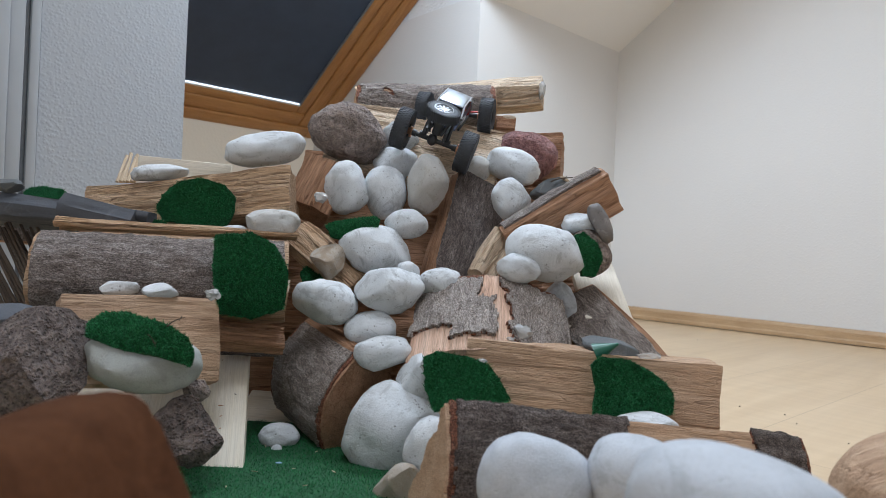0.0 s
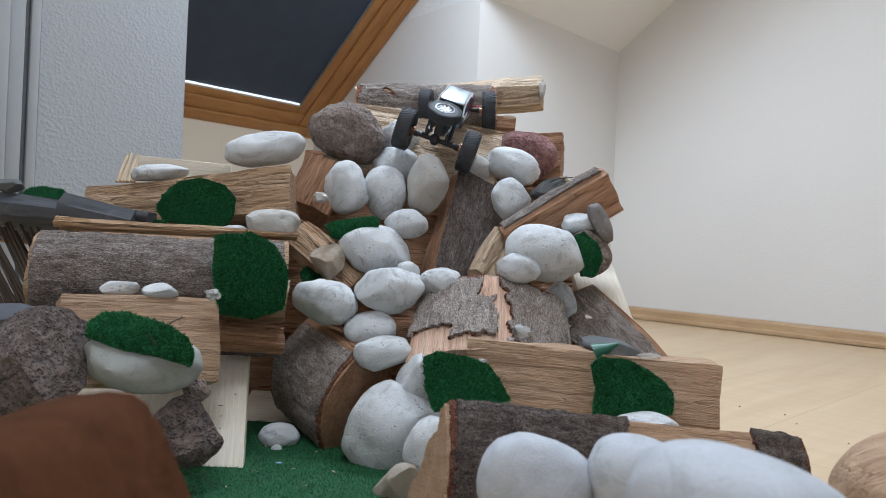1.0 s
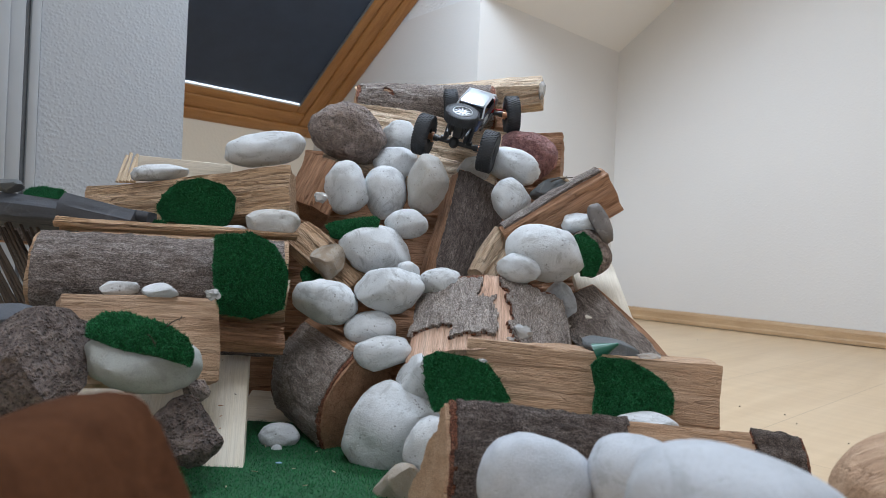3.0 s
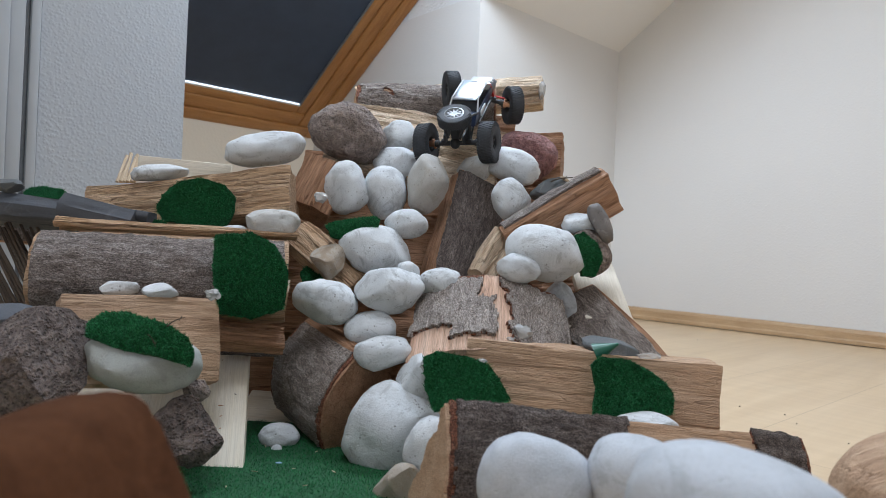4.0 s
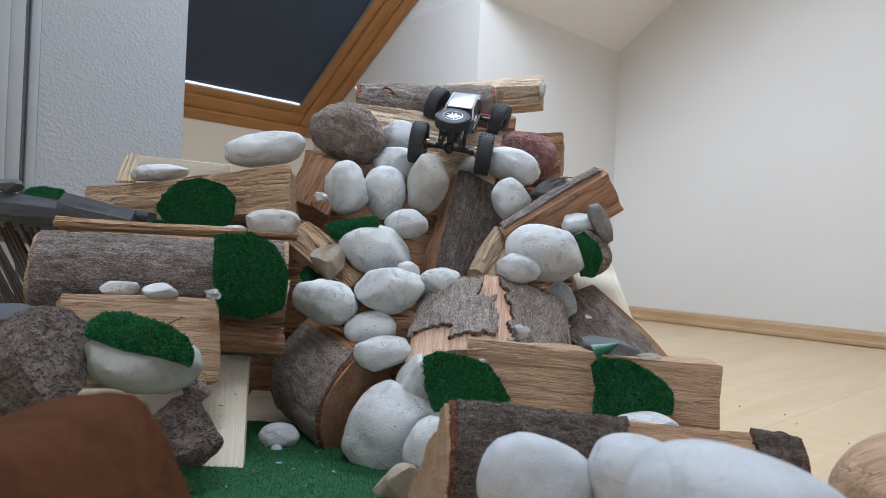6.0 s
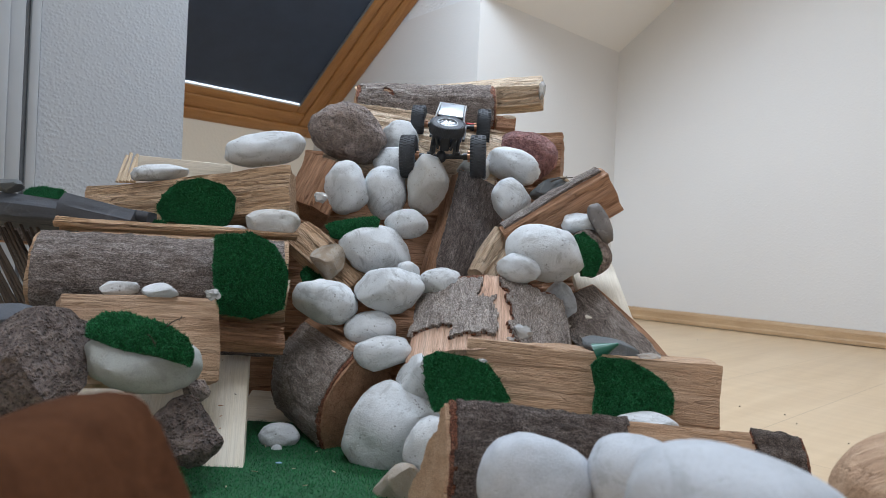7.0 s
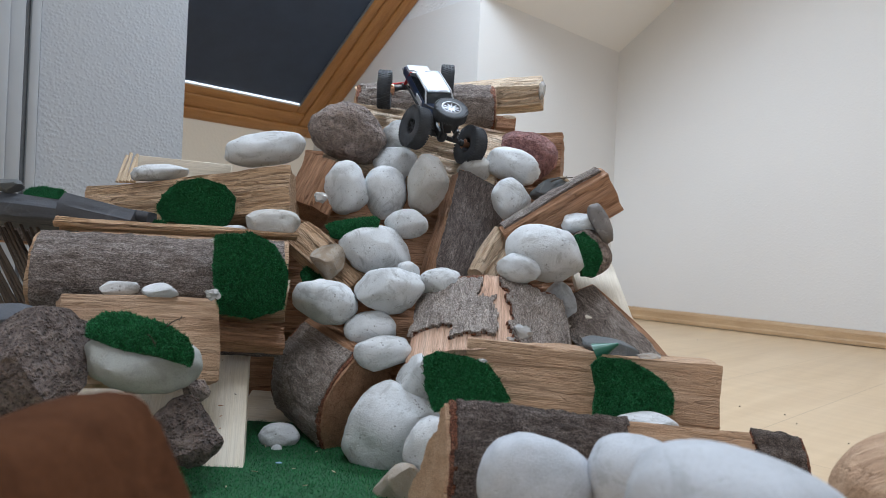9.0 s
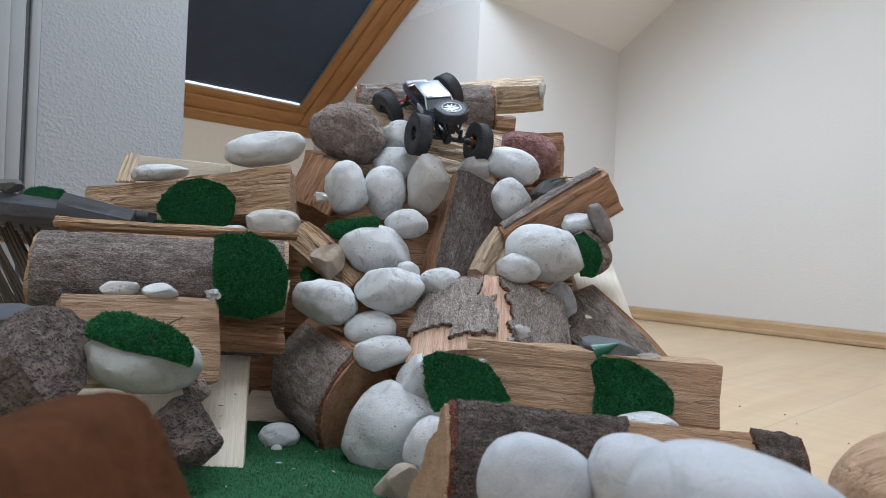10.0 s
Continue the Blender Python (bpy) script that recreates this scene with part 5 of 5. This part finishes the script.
        rod(bm, (s * 0.0165, 0.010, 0.024), (s * 0.0162, 0.015, 0.036), 0.0012, seg=8)
        part("rear_damper", bm, BLACK, car)
        bm = bmesh.new()
        rod(bm, (s * 0.018, 0.0, 0.002), (s * 0.011, 0.055, 0.007), 0.0016, seg=8)
        part("rear_link", bm, BLACK, car)
        bm = bmesh.new()
        rod(bm, (s * 0.018, WHEELBASE, 0.004), (s * 0.016, WHEELBASE - 0.012, 0.028), 0.0026, seg=10)
        part("front_damper", bm, RED_LINK, car, "red aluminium damper")
        bm = bmesh.new()
        rod(bm, (s * 0.018, WHEELBASE, 0.002), (s * 0.011, 0.075, 0.007), 0.0016, seg=8)
        part("front_link", bm, BLACK, car)
    # bed frame that carries the spare wheel
    bm = bmesh.new()
    for s in (-1, 1):
        rod(bm, (s * 0.008, -0.012, 0.014), (s * 0.015, -0.010, zs - 0.010), 0.0018, seg=8)
        rod(bm, (s * 0.008, 0.012, 0.016), (s * 0.016, 0.016, zs - 0.010), 0.0018, seg=8)
        rod(bm, (s * 0.016, 0.016, zs - 0.010), (s * 0.022, 0.038, 0.028), 0.0018, seg=8)
    rod(bm, (-0.016, -0.010, zs - 0.010), (0.016, -0.010, zs - 0.010), 0.0018, seg=8)
    rod(bm, (-0.016, 0.016, zs - 0.010), (0.016, 0.016, zs - 0.010), 0.0018, seg=8)
    box(bm, (-0.006, -0.008, 0.010), (0.006, 0.010, zs - 0.006), 0.002)
    part("bed_frame", bm, BLACK, car)
    spare = new("spare_wheel")
    spare.parent = car
    spare.matrix_basis = pose(0, -0.003, zs - 0.003, 5, 0, 0)
    tagged(spare, "spare wheel with a silver spoked rim lying on the bed")
    part("tyre", tyre_mesh(0.0022, 0.0143), RUBBER, spare, "black knobbly rubber tyre", Matrix.Diagonal((0.81, 0.81, 0.72, 1)))
    part("rim", rim_mesh(10), CHROME, spare, "silver spoked rim", Matrix.Diagonal((0.85, 0.85, 0.82, 1)) @ pose(0, 0, 0.001))
    rear = build_axle(car, "rear_axle", REAR_HALF, pose(0, 0, 0), COPPER)
    front = build_axle(car, "front_axle", FRONT_HALF, pose(0, WHEELBASE, 0), COPPER)
    bm = bmesh.new()
    rod(bm, (-FRONT_HALF + 0.014, 0.009, 0.003), (FRONT_HALF - 0.014, 0.009, 0.003), 0.0014, seg=8)
    part("steering_link", bm, RED_LINK, front, "red steering link")
    wheels = []
    for name, x, y, s in (("rear_wheel", -REAR_HALF, 0, -1), ("rear_wheel", REAR_HALF, 0, 1),
                          ("front_wheel", -FRONT_HALF, WHEELBASE, -1), ("front_wheel", FRONT_HALF, WHEELBASE, 1)):
        wheels.append(build_wheel(car, name, "black off-road wheel", BLACK, pose(x, y, 0), s))
    return car, rear, front, wheels


CRAWLER, REAR_AXLE, FRONT_AXLE, WHEELS = build_crawler()


def motions():
    # seconds; place; turn; roll of the rear and front axle; steering; roll of the wheels
    rows = [
        (0.0, -0.0183, 0.8913, 0.3667, 28.5, 19.5, -3.0, -0.6, -15.8, 0, 0),
        (1.0, -0.0150, 0.8922, 0.3673, 30.9, 17.1, -3.4, 1.0, -17.0, 8, -3),
        (2.0, -0.0081, 0.8901, 0.3675, 31.1, 14.3, -3.8, 3.1, -18.6, 8, 0),
        (2.7, 0.0092, 0.8919, 0.3647, 29.6, 17.9, -5.7, -0.8, -16.8, 15, -3),
        (3.8, 0.0128, 0.9121, 0.3682, 39.6, 6.2, -16.2, -7.3, 11.4, 28, -41),
        (4.2, 0.0136, 0.9081, 0.3668, 39.5, 3.7, -15.6, -5.7, 12.1, 28, -33),
        (4.5, 0.0136, 0.9094, 0.3670, 39.6, 3.7, -15.4, -5.7, 12.1, 28, -35),
        (5.0, 0.0131, 0.9059, 0.3652, 39.6, 3.8, -13.7, -6.8, 16.4, -8, -27),
        (5.3, 0.0120, 0.9070, 0.3608, 37.9, 2.2, -13.4, -0.1, 15.8, -12, -23),
        (5.7, 0.0095, 0.9043, 0.3617, 33.9, 4.8, -10.7, 5.1, 10.6, -15, -19),
        (6.8, -0.0047, 0.8696, 0.3389, 27.2, 5.9, -2.1, -8.2, 1.8, -5, 68),
        (7.0, -0.0047, 0.8695, 0.3422, 27.5, 6.1, -1.0, -8.6, -5.0, 0, 65),
        (7.2, -0.0011, 0.8806, 0.3509, 27.4, 3.7, 2.9, -1.0, -5.8, 22, 37),
        (7.4, 0.0014, 0.8912, 0.3595, 29.8, 2.7, 8.4, 5.8, -5.9, 25, 9),
        (7.6, 0.0005, 0.8920, 0.3665, 29.0, 2.2, 10.8, 5.7, -7.0, 8, 1),
        (7.8, -0.0002, 0.8911, 0.3695, 30.2, 0.6, 11.3, 6.6, -6.1, -8, -1),
        (8.0, -0.0040, 0.8926, 0.3735, 31.4, -1.8, 9.6, 8.1, -5.4, -8, -9),
        (8.3, -0.0030, 0.8959, 0.3777, 35.4, -4.2, 12.6, 12.4, -11.7, 5, -19),
        (8.8, -0.0059, 0.9007, 0.3747, 38.6, -4.6, 18.9, 16.7, -10.4, -18, -25),
        (9.1, -0.0060, 0.9015, 0.3734, 41.6, -5.9, 21.8, 19.1, -6.9, -18, -24),
        (9.4, -0.0088, 0.8997, 0.3728, 37.6, -7.1, 22.3, 18.9, -8.4, -18, -22),
        (9.7, -0.0067, 0.9024, 0.3713, 36.7, -9.0, 19.8, 20.0, -12.3, 10, -23),
        (10.0, 0.0015, 0.9077, 0.3723, 33.4, -11.5, 18.0, 15.1, -11.0, 18, -29),
    ]
    walk(CRAWLER, [(t, pose(x, y, z, a, b, c)) for t, x, y, z, a, b, c, _, _, _, _ in rows])
    walk(REAR_AXLE, [(r[0], pose(0, 0, 0, 0, r[7], 0)) for r in rows])
    walk(FRONT_AXLE, [(r[0], pose(0, WHEELBASE, 0, 0, r[8], 0)) for r in rows])
    for wheel, half, y, col in zip(WHEELS, (-REAR_HALF, REAR_HALF, -FRONT_HALF, FRONT_HALF), (0, 0, WHEELBASE, WHEELBASE), (7, 7, 8, 8)):
        path = []
        for r in rows:
            m = pose(0, y, 0, 0, r[col], 0) @ pose(half, 0, 0)
            if y:
                m = m @ pose(0, 0, 0, 0, 0, r[9])
            path.append((r[0], m @ pose(0, 0, 0, r[10], 0, 0)))
        walk(wheel, path)


motions()
